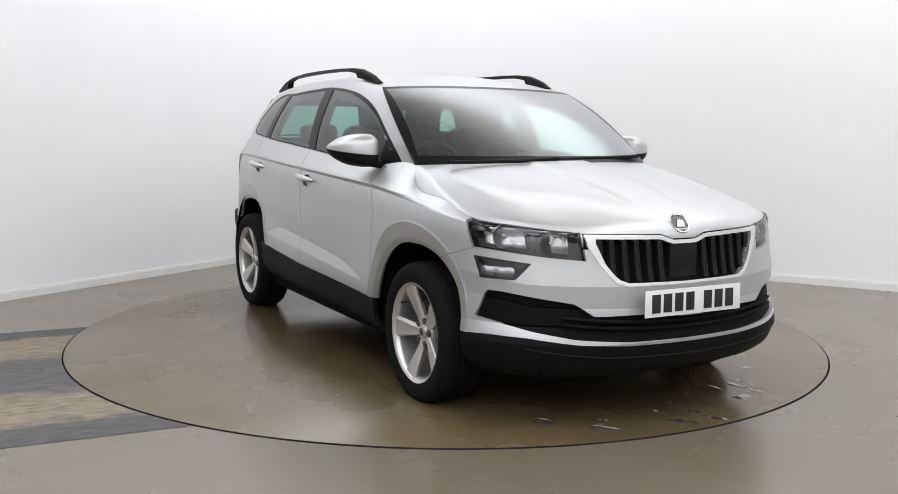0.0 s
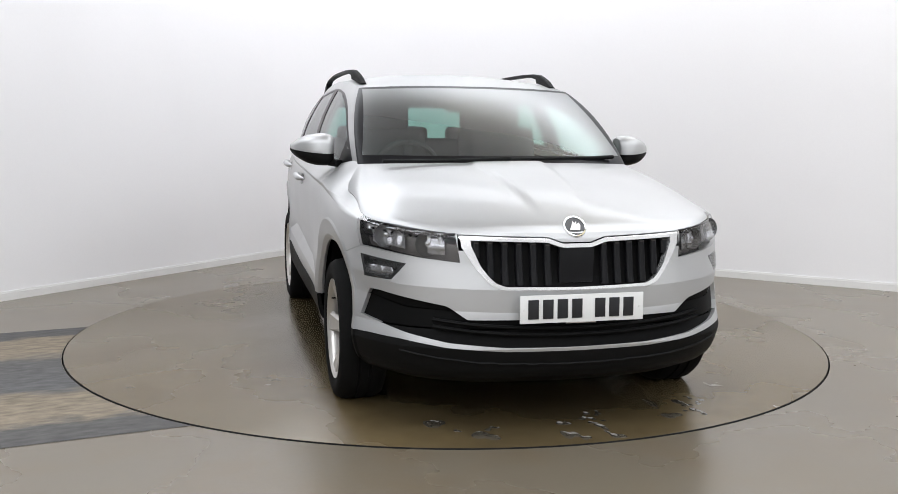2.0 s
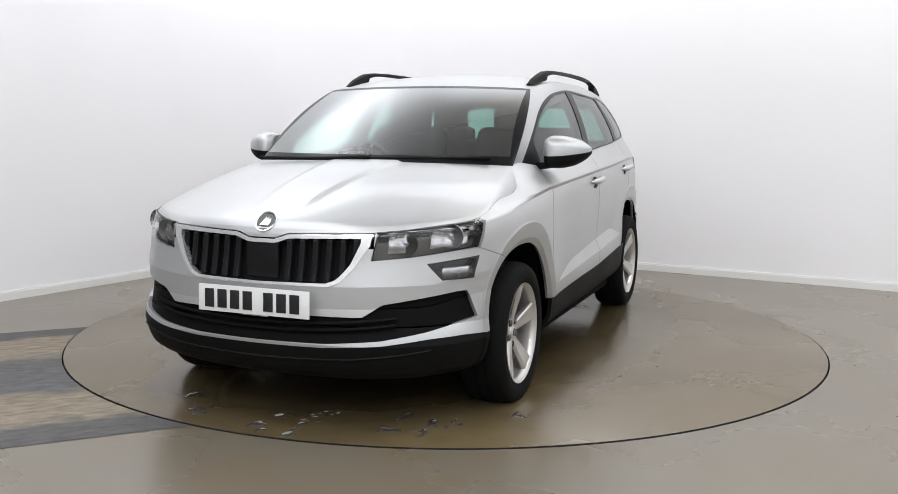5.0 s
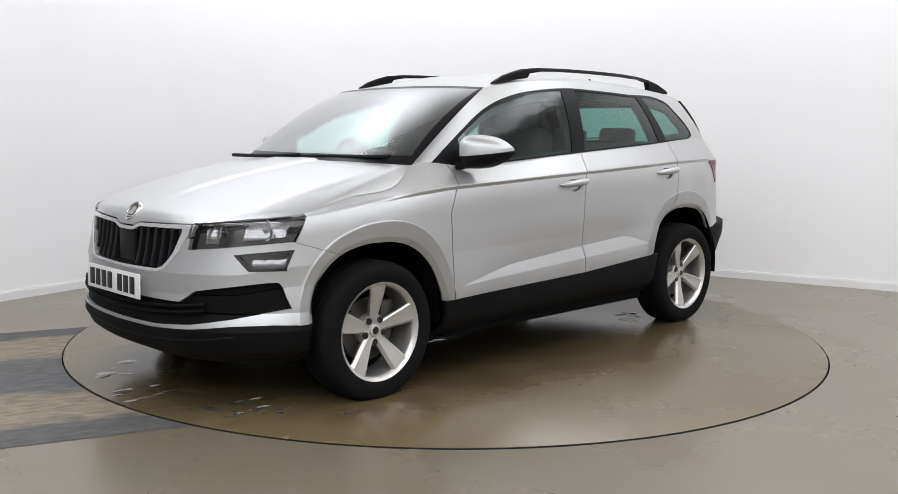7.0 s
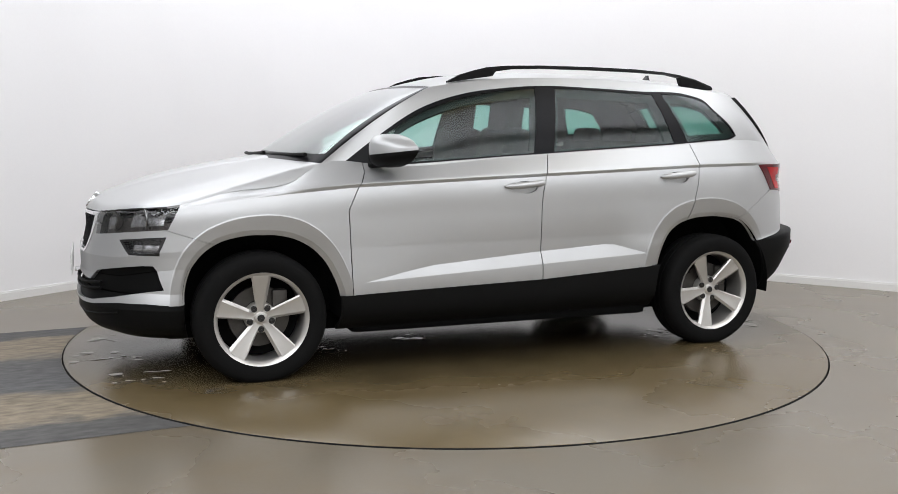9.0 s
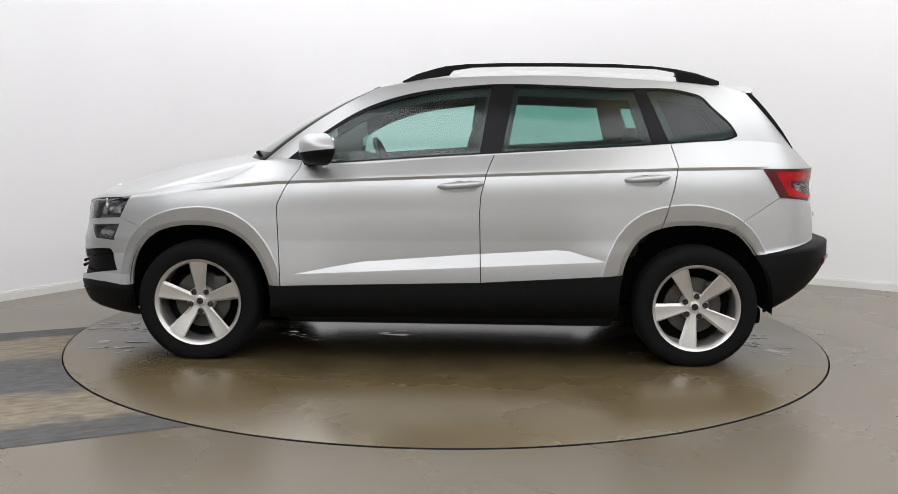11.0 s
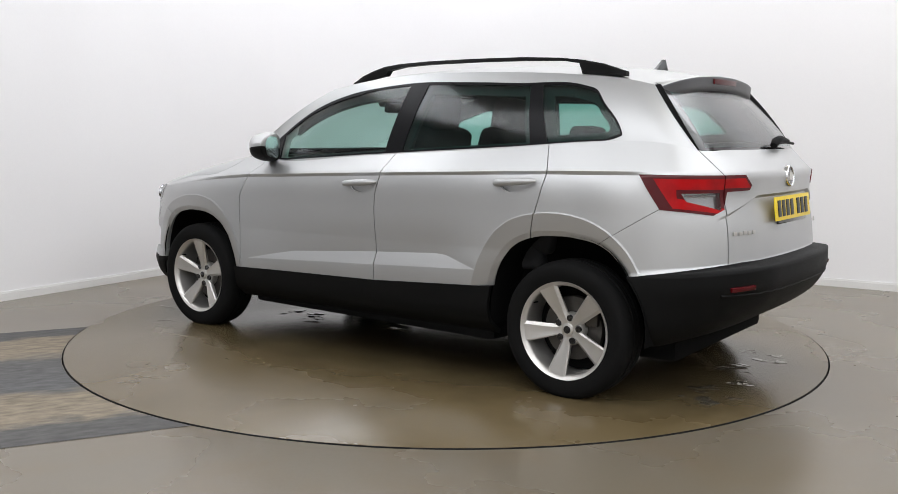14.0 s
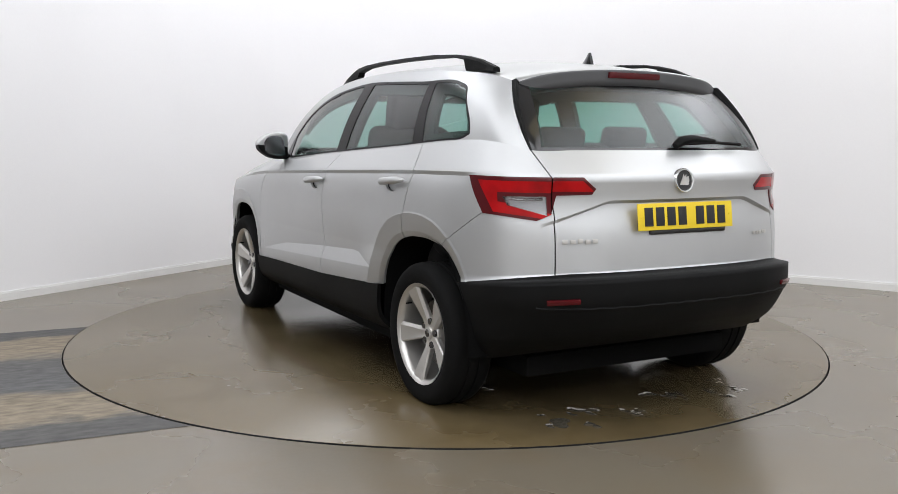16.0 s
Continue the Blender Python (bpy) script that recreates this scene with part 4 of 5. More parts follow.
rear_bumper = sheet("rear_bumper", both(rear_black), BLACK, car, "black textured plastic rear bumper")
for flip in (False, True):
    h = mirrored if flip else (lambda T: T)
    sheet("front_wing", h(np.concatenate([wing, wing_f])), PAINT, car, lip=0.014)
    sheet("bumper_corner", h(bumper_r), PAINT, rear_bumper, "silver upper corner of the rear bumper")
    fd = sheet("front_door", h(door_front), PAINT, car)
    rd = sheet("rear_door", h(door_rear), PAINT, car)
    sheet("rear_quarter", h(np.concatenate([quarter, quarter2, cant])), PAINT, car, "silver rear quarter with pillars and roof frame")
    sheet("sill_cladding", h(sill), BLACK, car, "black textured plastic sill cladding", lift=0.003, lip=0.02)
    sheet("window_frame", h(dlo), FRIT, car, "black window frame and pillars", lip=0.01)
    sheet("window_pane", h(pane1), GLASS_CLEAR, fd, "clear green-tinted door window", lift=-0.003, lip=0.004)
    sheet("window_pane", h(pane2), GLASS_DARK, rd, "tinted door window", lift=-0.003, lip=0.004)
    sheet("quarter_pane", h(pane3), GLASS_DARK, car, "tinted rear quarter window", lift=-0.002, lip=0.004)
    hl = sheet("headlight", h(headlamp), LENS, car, "clear headlight with dark housing", lip=0.004)
    sheet("housing", h(headlamp), LAMP_DARK, hl, lift=-0.055, lip=0.0)
    fl = sheet("fog_light", h(fog), LENS, front_bumper, "clear fog light", lip=0.004)
    sheet("housing", h(fog), GLOSS_BLACK, fl, lift=-0.035, lip=0.0)
    sheet("fog_light_frame", h(fog_frame), GLOSS_BLACK, front_bumper, lip=0.02)
    tl = sheet("tail_light", h(tail_body), DARK_RED, car, "dark red wraparound tail light", lift=0.004, lip=0.03)
    sheet("red_lens", h(tail_red), RED, tl, "bright red lens", lift=0.005, lip=0.004)
    sheet("reversing_lens", h(tail_clear), LENS, tl, "clear reversing lamp lens", lift=0.004, lip=0.004)
    sheet("reflector", h(tail_clear), REFLECTOR, tl, "silver reflector", lift=-0.022, lip=0.0)
    ta = sheet("tail_light_arm", h(tail_gate), DARK_RED, tailgate, "dark red tail light arm on the tailgate", lift=0.004, lip=0.02)
    sheet("red_lens", h(arm_red), RED, ta, "bright red lens", lift=0.005, lip=0.004)
    sheet("handle_dish", h(dish_f), PAINT, fd, "hollow behind the handle", lift=-0.018, lip=0.0)
    sheet("handle_dish", h(dish_r), PAINT, rd, "hollow behind the handle", lift=-0.018, lip=0.0)

# dark shell behind the shut lines, arches closed by liners
inner = grid_soup(BODY - BODY_N * 0.072, BODY_N)
for k in (0, 1):
    _, inner = region(inner, arch_field(k, 0.012))
sheet("inner_shell", both(inner), SHELL, car, "dark inner body shell", lip=0.0)


# ---- wheels ----
def build_wheel(place, turn, mirror):
    """Tyre with alloy rim, five spokes, bolts and brake disc. Outer side towards +y."""
    tyre = lathe([(0.225, -0.095), (0.25, -0.104), (0.29, -0.108), (0.312, -0.100), (0.326, -0.080), (0.3305, -0.055), (0.3305, -0.030), (0.324, -0.028), (0.324, -0.020), (0.331, -0.018), (0.3315, 0.018), (0.324, 0.020), (0.324, 0.028), (0.3305, 0.030), (0.3305, 0.055), (0.326, 0.080), (0.312, 0.100), (0.29, 0.108), (0.262, 0.106), (0.240, 0.100), (0.228, 0.094), (0.222, 0.08)], 64)
    for v in tyre.verts:
        out = math.hypot(v.co.x, v.co.z)
        k = (0.231 + (out - 0.231) * 0.95) / out
        v.co.x, v.co.z = v.co.x * k, v.co.z * k
    wheel = part("wheel", tyre, RUBBER, car, "five-spoke silver alloy wheel with a black tyre")
    rim = lathe([(0.214, -0.095), (0.214, 0.030), (0.209, 0.070), (0.213, 0.085), (0.226, 0.097), (0.231, 0.100), (0.231, 0.094), (0.222, 0.088)], 64)
    part("rim", rim, ALLOY, wheel)
    for k in range(5):
        a = 2 * math.pi * k / 5 + radians(turn)
        bm = bmesh.new()
        # cross-sections from the hub to the rim: radius, half width, front face, depth
        sect = [(0.030, 0.026, 0.052, 0.03), (0.070, 0.027, 0.056, 0.03), (0.12, 0.035, 0.068, 0.028), (0.17, 0.043, 0.081, 0.024), (0.217, 0.050, 0.090, 0.020)]
        rings = []
        for r, w, y, d in sect:
            pts = [(-w, y - 0.006), (-w + 0.007, y), (-0.008, y - 0.003), (w - 0.014, y - 0.001), (w, y - 0.012), (w - 0.004, y - d), (-w + 0.004, y - d)]
            rings.append([bm.verts.new((r * math.cos(a) - u * math.sin(a), v, r * math.sin(a) + u * math.cos(a))) for u, v in pts])
        for p, q in zip(rings, rings[1:]):
            for i in range(7):
                bm.faces.new((p[i], p[(i + 1) % 7], q[(i + 1) % 7], q[i]))
        bm.faces.new(rings[0])
        bm.faces.new(rings[-1][::-1])
        part("spoke", bm, ALLOY, wheel)
        b2 = a + math.pi / 5
        bolt = lathe([(0.0005, 0.050), (0.014, 0.050), (0.016, 0.047), (0.016, 0.03)], 12)
        bolt.transform(Matrix.Translation((0.056 * math.cos(b2), 0.006, 0.056 * math.sin(b2))))
        part("bolt", bolt, GLOSS_BLACK, wheel, "black wheel bolt cover")
    part("hub", lathe([(0.0005, 0.05), (0.045, 0.050), (0.072, 0.046), (0.078, 0.036), (0.078, 0.0)], 32), ALLOY, wheel)
    part("hub_cap", lathe([(0.0005, 0.060), (0.020, 0.0595), (0.029, 0.056), (0.031, 0.048)], 32), ALLOY, wheel, "silver hub cap")
    part("hub_cap_disc", lathe([(0.0005, 0.0625), (0.017, 0.062), (0.019, 0.058)], 24), GLOSS_BLACK, wheel)
    part("brake_disc", lathe([(0.08, 0.0), (0.15, 0.0), (0.152, -0.01), (0.152, -0.03), (0.08, -0.03)], 48), STEEL, wheel, "worn steel brake disc")
    cal = bmesh.new()
    box(cal, (0.125 * math.cos(2.5), -0.008, 0.125 * math.sin(2.5)), (0.075, 0.06, 0.11), 0.012)
    part("brake_caliper", cal, STEEL, wheel)
    val = lathe([(0.0005, 0.0), (0.004, 0.0), (0.004, 0.03)], 8)
    val.transform(Matrix.Translation((0.20 * math.cos(0.6), 0.055, 0.20 * math.sin(0.6))))
    part("valve", val, BLACK, wheel)
    part("back_plate", lathe([(0.0005, -0.05), (0.205, -0.05), (0.205, -0.06), (0.0005, -0.06)], 32), SHELL, wheel)
    wheel.matrix_basis = Matrix.Translation(place) @ pose(0, 0, 0, 0, 0, 180 if mirror else 0)
    return wheel


build_wheel((1.319, 0.784, 0.313), 90, False)
build_wheel((-1.319, 0.774, 0.317), -80, False)
build_wheel((1.319, -0.784, 0.313), 70, True)
build_wheel((-1.319, -0.774, 0.317), 100, True)

# wheel housings and underbody
for sx, opening, _ in ARCHES:
    for sy in (1, -1):
        bm = bmesh.new()
        rings = []
        for y in (0.852, 0.60, 0.50):
            rr = 0.0 if y > 0.55 else -0.33
            rings.append([bm.verts.new((sx + q * math.cos(a), sy * y, ARCH_Z + q * math.sin(a))) for a, q in ((a, float(opening(math.degrees(a))) + 0.010 + rr) for a in np.linspace(-0.12, math.pi + 0.12, 30))])
        for a, b in zip(rings, rings[1:]):
            for i in range(29):
                bm.faces.new((a[i], a[i + 1], b[i + 1], b[i]))
        part("wheel_housing", bm, SHELL, car, "black wheel arch liner")
bm = bmesh.new()
box(bm, (0, 0, 0.225), (3.5, 1.16, 0.10), 0.03)
box(bm, (-0.02, 0, 0.250), (1.75, 1.62, 0.11), 0.03)
box(bm, (1.72, 0, 0.275), (0.4, 1.10, 0.12), 0.04)
box(bm, (-1.62, 0, 0.355), (0.4, 1.0, 0.10), 0.04)
part("underbody", bm, SHELL, car, "dark underbody trays")


# ---- fittings on the body ----
NODES = BODY.reshape(-1, 3)
NODE_N = BODY_N.reshape(-1, 3)


def skin(x=None, y=None, z=None, end=0):
    """Place and normal of the body surface nearest to two given coordinates; end: 1 front, -1 rear, 0 side."""
    d = np.zeros(len(NODES))
    for i, v in enumerate((x, y, z)):
        if v is not None:
            d += (NODES[:, i] - v) ** 2
    if end:
        d += np.where(NODES[:, 0] * end > 1.45, 0, 9)
    k = np.argsort(d)[:4]
    wgt = 1 / (d[k] + 1e-6)
    wgt /= wgt.sum()
    n = (NODE_N[k] * wgt[:, None]).sum(0)
    return Vector((NODES[k] * wgt[:, None]).sum(0)), Vector(n).normalized()


def facing(p, n, up=(0, 0, 1)):
    """A frame at p: x to the side, y up along the surface, z outwards."""
    n = Vector(n).normalized()
    u = Vector(up)
    s = u.cross(n).normalized()
    v = n.cross(s).normalized()
    return Matrix(((s.x, v.x, n.x, p[0]), (s.y, v.y, n.y, p[1]), (s.z, v.z, n.z, p[2]), (0, 0, 0, 1)))


def mirror_bm(bm):
    bm.transform(Matrix.Diagonal((1, -1, 1, 1)))
    bmesh.ops.reverse_faces(bm, faces=bm.faces)
    return bm


def both_sides(name, make, mat, parent, label=""):
    for flip in (False, True):
        bm = make()
        if flip:
            mirror_bm(bm)
        part(name, bm, mat, parent, label)


# door mirrors: shell in two colours, glass, foot
MIRROR = [(0.800, 0.740, 0.640, 1.196, 1.056), (0.830, 0.768, 0.625, 1.211, 1.045), (0.87, 0.774, 0.608, 1.212, 1.045), (0.925, 0.752, 0.588, 1.202, 1.056), (0.968, 0.712, 0.575, 1.185, 1.078), (0.994, 0.676, 0.570, 1.166, 1.098), (1.012, 0.628, 0.568, 1.150, 1.122)]


def mirror_surface():
    prof = hermite([(a, b, 0) for a, b, *_ in MIRROR], [4] * 6)
    rest = hermite([(c, d, e) for _, _, c, d, e in MIRROR], [4] * 6)
    rows = []
    for (y, xf, _), (xb, zt, zb) in zip(prof, rest):
        ring = []
        for a in np.linspace(0, 2 * math.pi, 33):
            c, s = math.cos(a), math.sin(a)
            pw = 2 / 2.6 if c > 0 else 2 / 6.0
            mx, mz = xb + 0.32 * (xf - xb), (zt + zb) / 2
            ex = (xf - mx) if c > 0 else (mx - xb)
            ring.append((mx + ex * math.copysign(abs(c) ** pw, c), y, mz + (zt - zb) / 2 * math.copysign(abs(s) ** (2 / 3.3), s)))
        rows.append(ring)
    # close both ends
    for end, ring in ((0, rows[0]), (-1, rows[-1])):
        mid = np.mean(ring, axis=0)
        cap = [tuple(mid + (np.array(p) - mid) * 0.02) for p in ring]
        rows = [cap] + rows if end == 0 else rows + [cap]
    return grid_soup(np.array(rows), outward=(0.66, 0.90, 1.13))


ms = mirror_surface()
cap_low = lambda x, y, z: z - (1.122 - 0.10 * (x - 0.66) + 0.05 * (y - 0.9))
mirror_black, mirror_cap = split(ms, cap_low)
for flip in (False, True):
    h = mirrored if flip else (lambda T: T)
    sy = -1 if flip else 1
    dm = sheet("door_mirror", h(mirror_cap), PAINT, car, "silver door mirror with a black lower half", lip=0.003)
    sheet("lower_shell", h(mirror_black), BLACK, dm, "black lower mirror shell", lip=0.0)
    bm = prism([(0.822, 1.075), (0.83, 1.155), (0.85, 1.185), (0.92, 1.190), (0.955, 1.178), (0.975, 1.150), (0.970, 1.105), (0.945, 1.080), (0.86, 1.062)], 0.004, lambda u, v, d: (0.632 - 0.36 * (u - 0.82) - 0.004 - d, sy * u, v))
    part("mirror_glass", bm, CHROME, dm, "silvered mirror glass", smooth=False)
    bm = tube([(0.74, sy * 0.775, 1.058), (0.70, sy * 0.82, 1.062), (0.67, sy * 0.87, 1.070)], [0.034, 0.030, 0.024], 10, 0.6)
    part("mirror_foot", bm, BLACK, dm)

# door handles
for x0, x1, z0, z1, yo in ((0.045, -0.190, 0.944, 0.963, 0.918), (-0.922, -1.155, 0.986, 1.006, 0.900)):
    for sy in (1, -1):
        pts = []
        for s in np.linspace(0, 1, 13):
            x, z = x0 + (x1 - x0) * s, z0 + (z1 - z0) * s
            pts.append((x, sy * (yo - 0.026 + 0.030 * (1 - (2 * s - 1) ** 4)), z))
        rad = [0.006 + 0.013 * (1 - (2 * s - 1) ** 6) for s in np.linspace(0, 1, 13)]
        ob = [o for o in car.children if o.name.startswith("front_door" if x0 > -0.5 else "rear_door")][0 if sy > 0 else 1]
        part("door_handle", tube(pts, rad, 10, 0.95), PAINT, ob, "silver pull handle")

# roof rails
RAIL_TOP = [(0.255, 1.498), (0.18, 1.535), (0.10, 1.560), (0.02, 1.580), (-0.10, 1.592), (-0.30, 1.599), (-0.60, 1.601), (-0.90, 1.598), (-1.10, 1.588), (-1.22, 1.574), (-1.33, 1.553), (-1.455, 1.513)]
RAIL_LOW = [(-1.45, 1.49), (-1.32, 1.50), (-1.235, 1.505), (-1.215, 1.556), (-1.12, 1.572), (-0.90, 1.579), (-0.60, 1.582), (-0.30, 1.580), (-0.13, 1.573), (-0.02, 1.556), (0.0, 1.53), (0.12, 1.512), (0.25, 1.49)]
for sy in (1, -1):
    bm = bmesh.new()
    lo = sorted(RAIL_LOW)
    hi = sorted(RAIL_TOP)
    xs = sorted(set([round(p[0], 3) for p in lo + hi] + [round(v, 3) for v in np.linspace(-1.45, 0.25, 60)]))
    rings = []
    for x in xs:
        zt, zb = np.interp(x, [p[0] for p in hi], [p[1] for p in hi]), np.interp(x, [p[0] for p in lo], [p[1] for p in lo])
        zb = min(zb, zt - 0.004)
        c = 0.588 - 0.02 * ((x + 0.6) / 0.9) ** 2
        hw = 0.019
        rings.append([bm.verts.new((x, sy * (c + w_), z_)) for w_, z_ in ((-hw, zb), (-hw * 0.95, zt - 0.006), (-hw * 0.6, zt), (hw * 0.5, zt - 0.001), (hw * 0.95, zt - 0.010), (hw * 1.1, zb))])
    for a, b in zip(rings, rings[1:]):
        for k in range(6):
            bm.faces.new((a[k], a[(k + 1) % 6], b[(k + 1) % 6], b[k]))
    bm.faces.new(rings[0])
    bm.faces.new(rings[-1][::-1])
    part("roof_rail", bm, BLACK, car, "black roof rail")

# antenna fin
bm = bmesh.new()
rings = []
for s in np.linspace(0, 1, 9):
    z = 1.545 + 0.060 * s
    x0, x1 = -1.295 - 0.068 * s ** 0.7, -1.400 + 0.016 * s
    hw = 0.015 * (1 - s) ** 0.9 + 0.003
    rings.append([bm.verts.new((x0 + (x1 - x0) * q, hw * wv, z)) for q, wv in ((0, 0), (0.3, 0.7), (0.75, 1), (1, 0.4), (1, -0.4), (0.75, -1), (0.3, -0.7))])
for a, b in zip(rings, rings[1:]):
    for k in range(7):
        bm.faces.new((a[k], a[(k + 1) % 7], b[(k + 1) % 7], b[k]))
bm.faces.new(rings[-1])
part("antenna", bm, GLOSS_BLACK, car, "black shark-fin antenna")

# roof spoiler with the high brake light
ys = np.linspace(0, 0.560, 29)
top_c = lambda y: np.interp(y, rear_top[::-1, 1], rear_top[::-1, 0])
top_z = lambda y: np.interp(y, rear_top[::-1, 1], rear_top[::-1, 2])
SP = []
for y in ys:
    q = (y / 0.56)
    tipx = -1.705 + 0.030 * q ** 2 + 0.050 * q ** 8
    tipz = 1.512 - 0.042 * q ** 2 - 0.022 * q ** 8
    x0, z0 = top_c(y) + 0.03, top_z(y) + 0.006
    SP.append([(x0, y, z0), (x0 + (tipx - x0) * 0.5, y, z0 + (tipz - z0) * 0.5 + 0.006), (tipx + 0.012, y, tipz), (tipx, y, tipz - 0.006), (tipx + 0.002, y, tipz - 0.014), (tipx + 0.004, y, tipz - 0.045), (tipx + 0.010, y, tipz - 0.074), (tipx + 0.045, y, tipz - 0.078)])
SP = np.array(SP)
SP[0, :, 1] = 0
sp_n = surface_normals(SP, (-1.62, 0, 1.44))
sp_n[0, :, 1] = 0
spoiler = sheet("roof_spoiler", both(grid_soup(SP[:, :4], sp_n[:, :4])), PAINT, tailgate, "silver roof spoiler", lip=0.01)
sheet("spoiler_underside", both(grid_soup(SP[:, 3:], sp_n[:, 3:])), GREY_PLASTIC, spoiler, "dark grey underside of the spoiler", lip=0.008)
bm = bmesh.new()
box(bm, (-1.702, 0, 1.481), (0.014, 0.29, 0.027), 0.005, 2, pose(0, 0, 0, 0, -4, 0))
part("brake_light", bm, DARK_RED, spoiler, "dark red high-level brake light")

# black blades that run from the spoiler down both sides of the rear window
for sy in (1, -1):
    bm = bmesh.new()
    rings = []
    for k, p in enumerate(RWIN[0]):
        t = k / (len(RWIN[0]) - 1)
        h = 0.005 + 0.024 * t ** 1.6
        q = np.array([-0.97, 0.0, 0.10 + 0.15 * (1 - t)])
        wide = 0.014 + 0.012 * t
        ring = [p + [0.006, 0.0, 0.0], p + q * h + [0, 0.001, 0], p + q * h * 0.9 - [0, 0.008, 0], p - [0, wide, 0] + q * 0.004, p - [-0.012, wide, 0]]
        rings.append([bm.verts.new((v[0], v[1] * sy, v[2])) for v in ring])
    for ra, rb in zip(rings, rings[1:]):
        for k in range(5):
            bm.faces.new((ra[k], ra[(k + 1) % 5], rb[(k + 1) % 5], rb[k]))
    bm.faces.new(rings[0])
    bm.faces.new(rings[-1])
    bmesh.ops.recalc_face_normals(bm, faces=bm.faces[:])
    part("side_blade", bm, BLACK, tailgate, "black blade beside the rear window", smooth=False)
for tl in [o for o in car.children if o.name.startswith("tail_light")]:
    sy = 1 if sum(v.co.y for v in tl.data.vertices) > 0 else -1
    pts = []
    for y in np.linspace(0.637, 0.738, 8):
        p, n = skin(y=y, z=0.962, end=-1)
        pts.append((p.x + 0.012, sy * p.y, p.z))
    part("light_strip", tube(pts, 0.006, 6), REFLECTOR, tl, "bright strip in the reversing lamp")

# wipers
for pts, w in (([(1.135, -0.05, 1.088), (1.125, 0.20, 1.095), (1.085, 0.45, 1.098), (1.045, 0.62, 1.104)], 0.011), ([(1.150, -0.62, 1.082), (1.165, -0.40, 1.084), (1.165, -0.10, 1.092), (1.15, 0.02, 1.098)], 0.011)):
    part("wiper", tube([tuple(p) for p in hermite(pts, [5, 5, 5])], w, 8, 0.9), BLACK, car, "black windscreen wiper")
bm = tube([(-1.950, -0.03, 1.175), (-1.952, -0.06, 1.195), (-1.950, -0.12, 1.205), (-1.945, -0.26, 1.197)], [0.018, 0.024, 0.022, 0.011], 10, 0.9)
rw = part("rear_wiper", bm, BLACK, tailgate, "black rear wiper arm")
part("blade", tube([(-1.935, -0.10, 1.185), (-1.932, -0.28, 1.190), (-1.915, -0.45, 1.182)], 0.007, 6), BLACK, rw)


# badges: plain round shapes
def badge(p, n, r, parent):
    m = facing(p, n)
    ring = lathe([(r * 0.80, 0.004), (r * 0.84, 0.009), (r * 0.95, 0.010), (r, 0.006), (r, -0.01)], 40, "z")
    ring.transform(m)
    b = part("badge", ring, CHROME, parent, "round chrome badge with a black centre")
    c = lathe([(0.0005, 0.006), (r * 0.82, 0.005), (r * 0.82, -0.01)], 40, "z")
    c.transform(m)
    part("badge_disc", c, GLOSS_BLACK, b)
    wing = prism([(-0.6, -0.35), (0.45, -0.4), (0.6, 0.1), (0.5, 0.5), (0.2, 0.3), (0.25, 0.65), (-0.02, 0.4), (-0.1, 0.7), (-0.3, 0.2)], 0.004, lambda u, v, d: (u * r * 0.82, (v - 0.08) * r * 0.82, 0.005 + d))
    wing.transform(m)
    part("badge_relief", wing, ALLOY, b, smooth=False)


badge((2.066, 0, 0.848), (0.80, 0, 0.60), 0.050, hood)
p, n = skin(y=0.0, z=1.035, end=-1)
badge(p, (-1, 0, 0.12), 0.052, tailgate)


# number plates with bars in place of characters
def plate(p, n, mat, parent, label):
    m = facing(p, n)
    bm = bmesh.new()
    box(bm, (0, 0, 0.004), (0.524, 0.111, 0.006), 0.002)
    bm.transform(m)
    pl = part("number_plate", bm, mat, parent, label)
    x = -0.207
    for k in range(7):
        bm = bmesh.new()
        box(bm, (x, 0, 0.0085), (0.044, 0.077, 0.003), 0.001)
        bm.transform(m)
        part("bar", bm, INK, pl)
        x += 0.061 + (0.037 if k == 3 else 0)
    for sx in (-0.244, 0.244):
        sc = lathe([(0.0005, 0.009), (0.005, 0.0088), (0.006, 0.006)], 10, "z")
        sc.transform(m @ Matrix.Translation((sx, 0, 0)))
        part("screw_cap", sc, mat, pl)


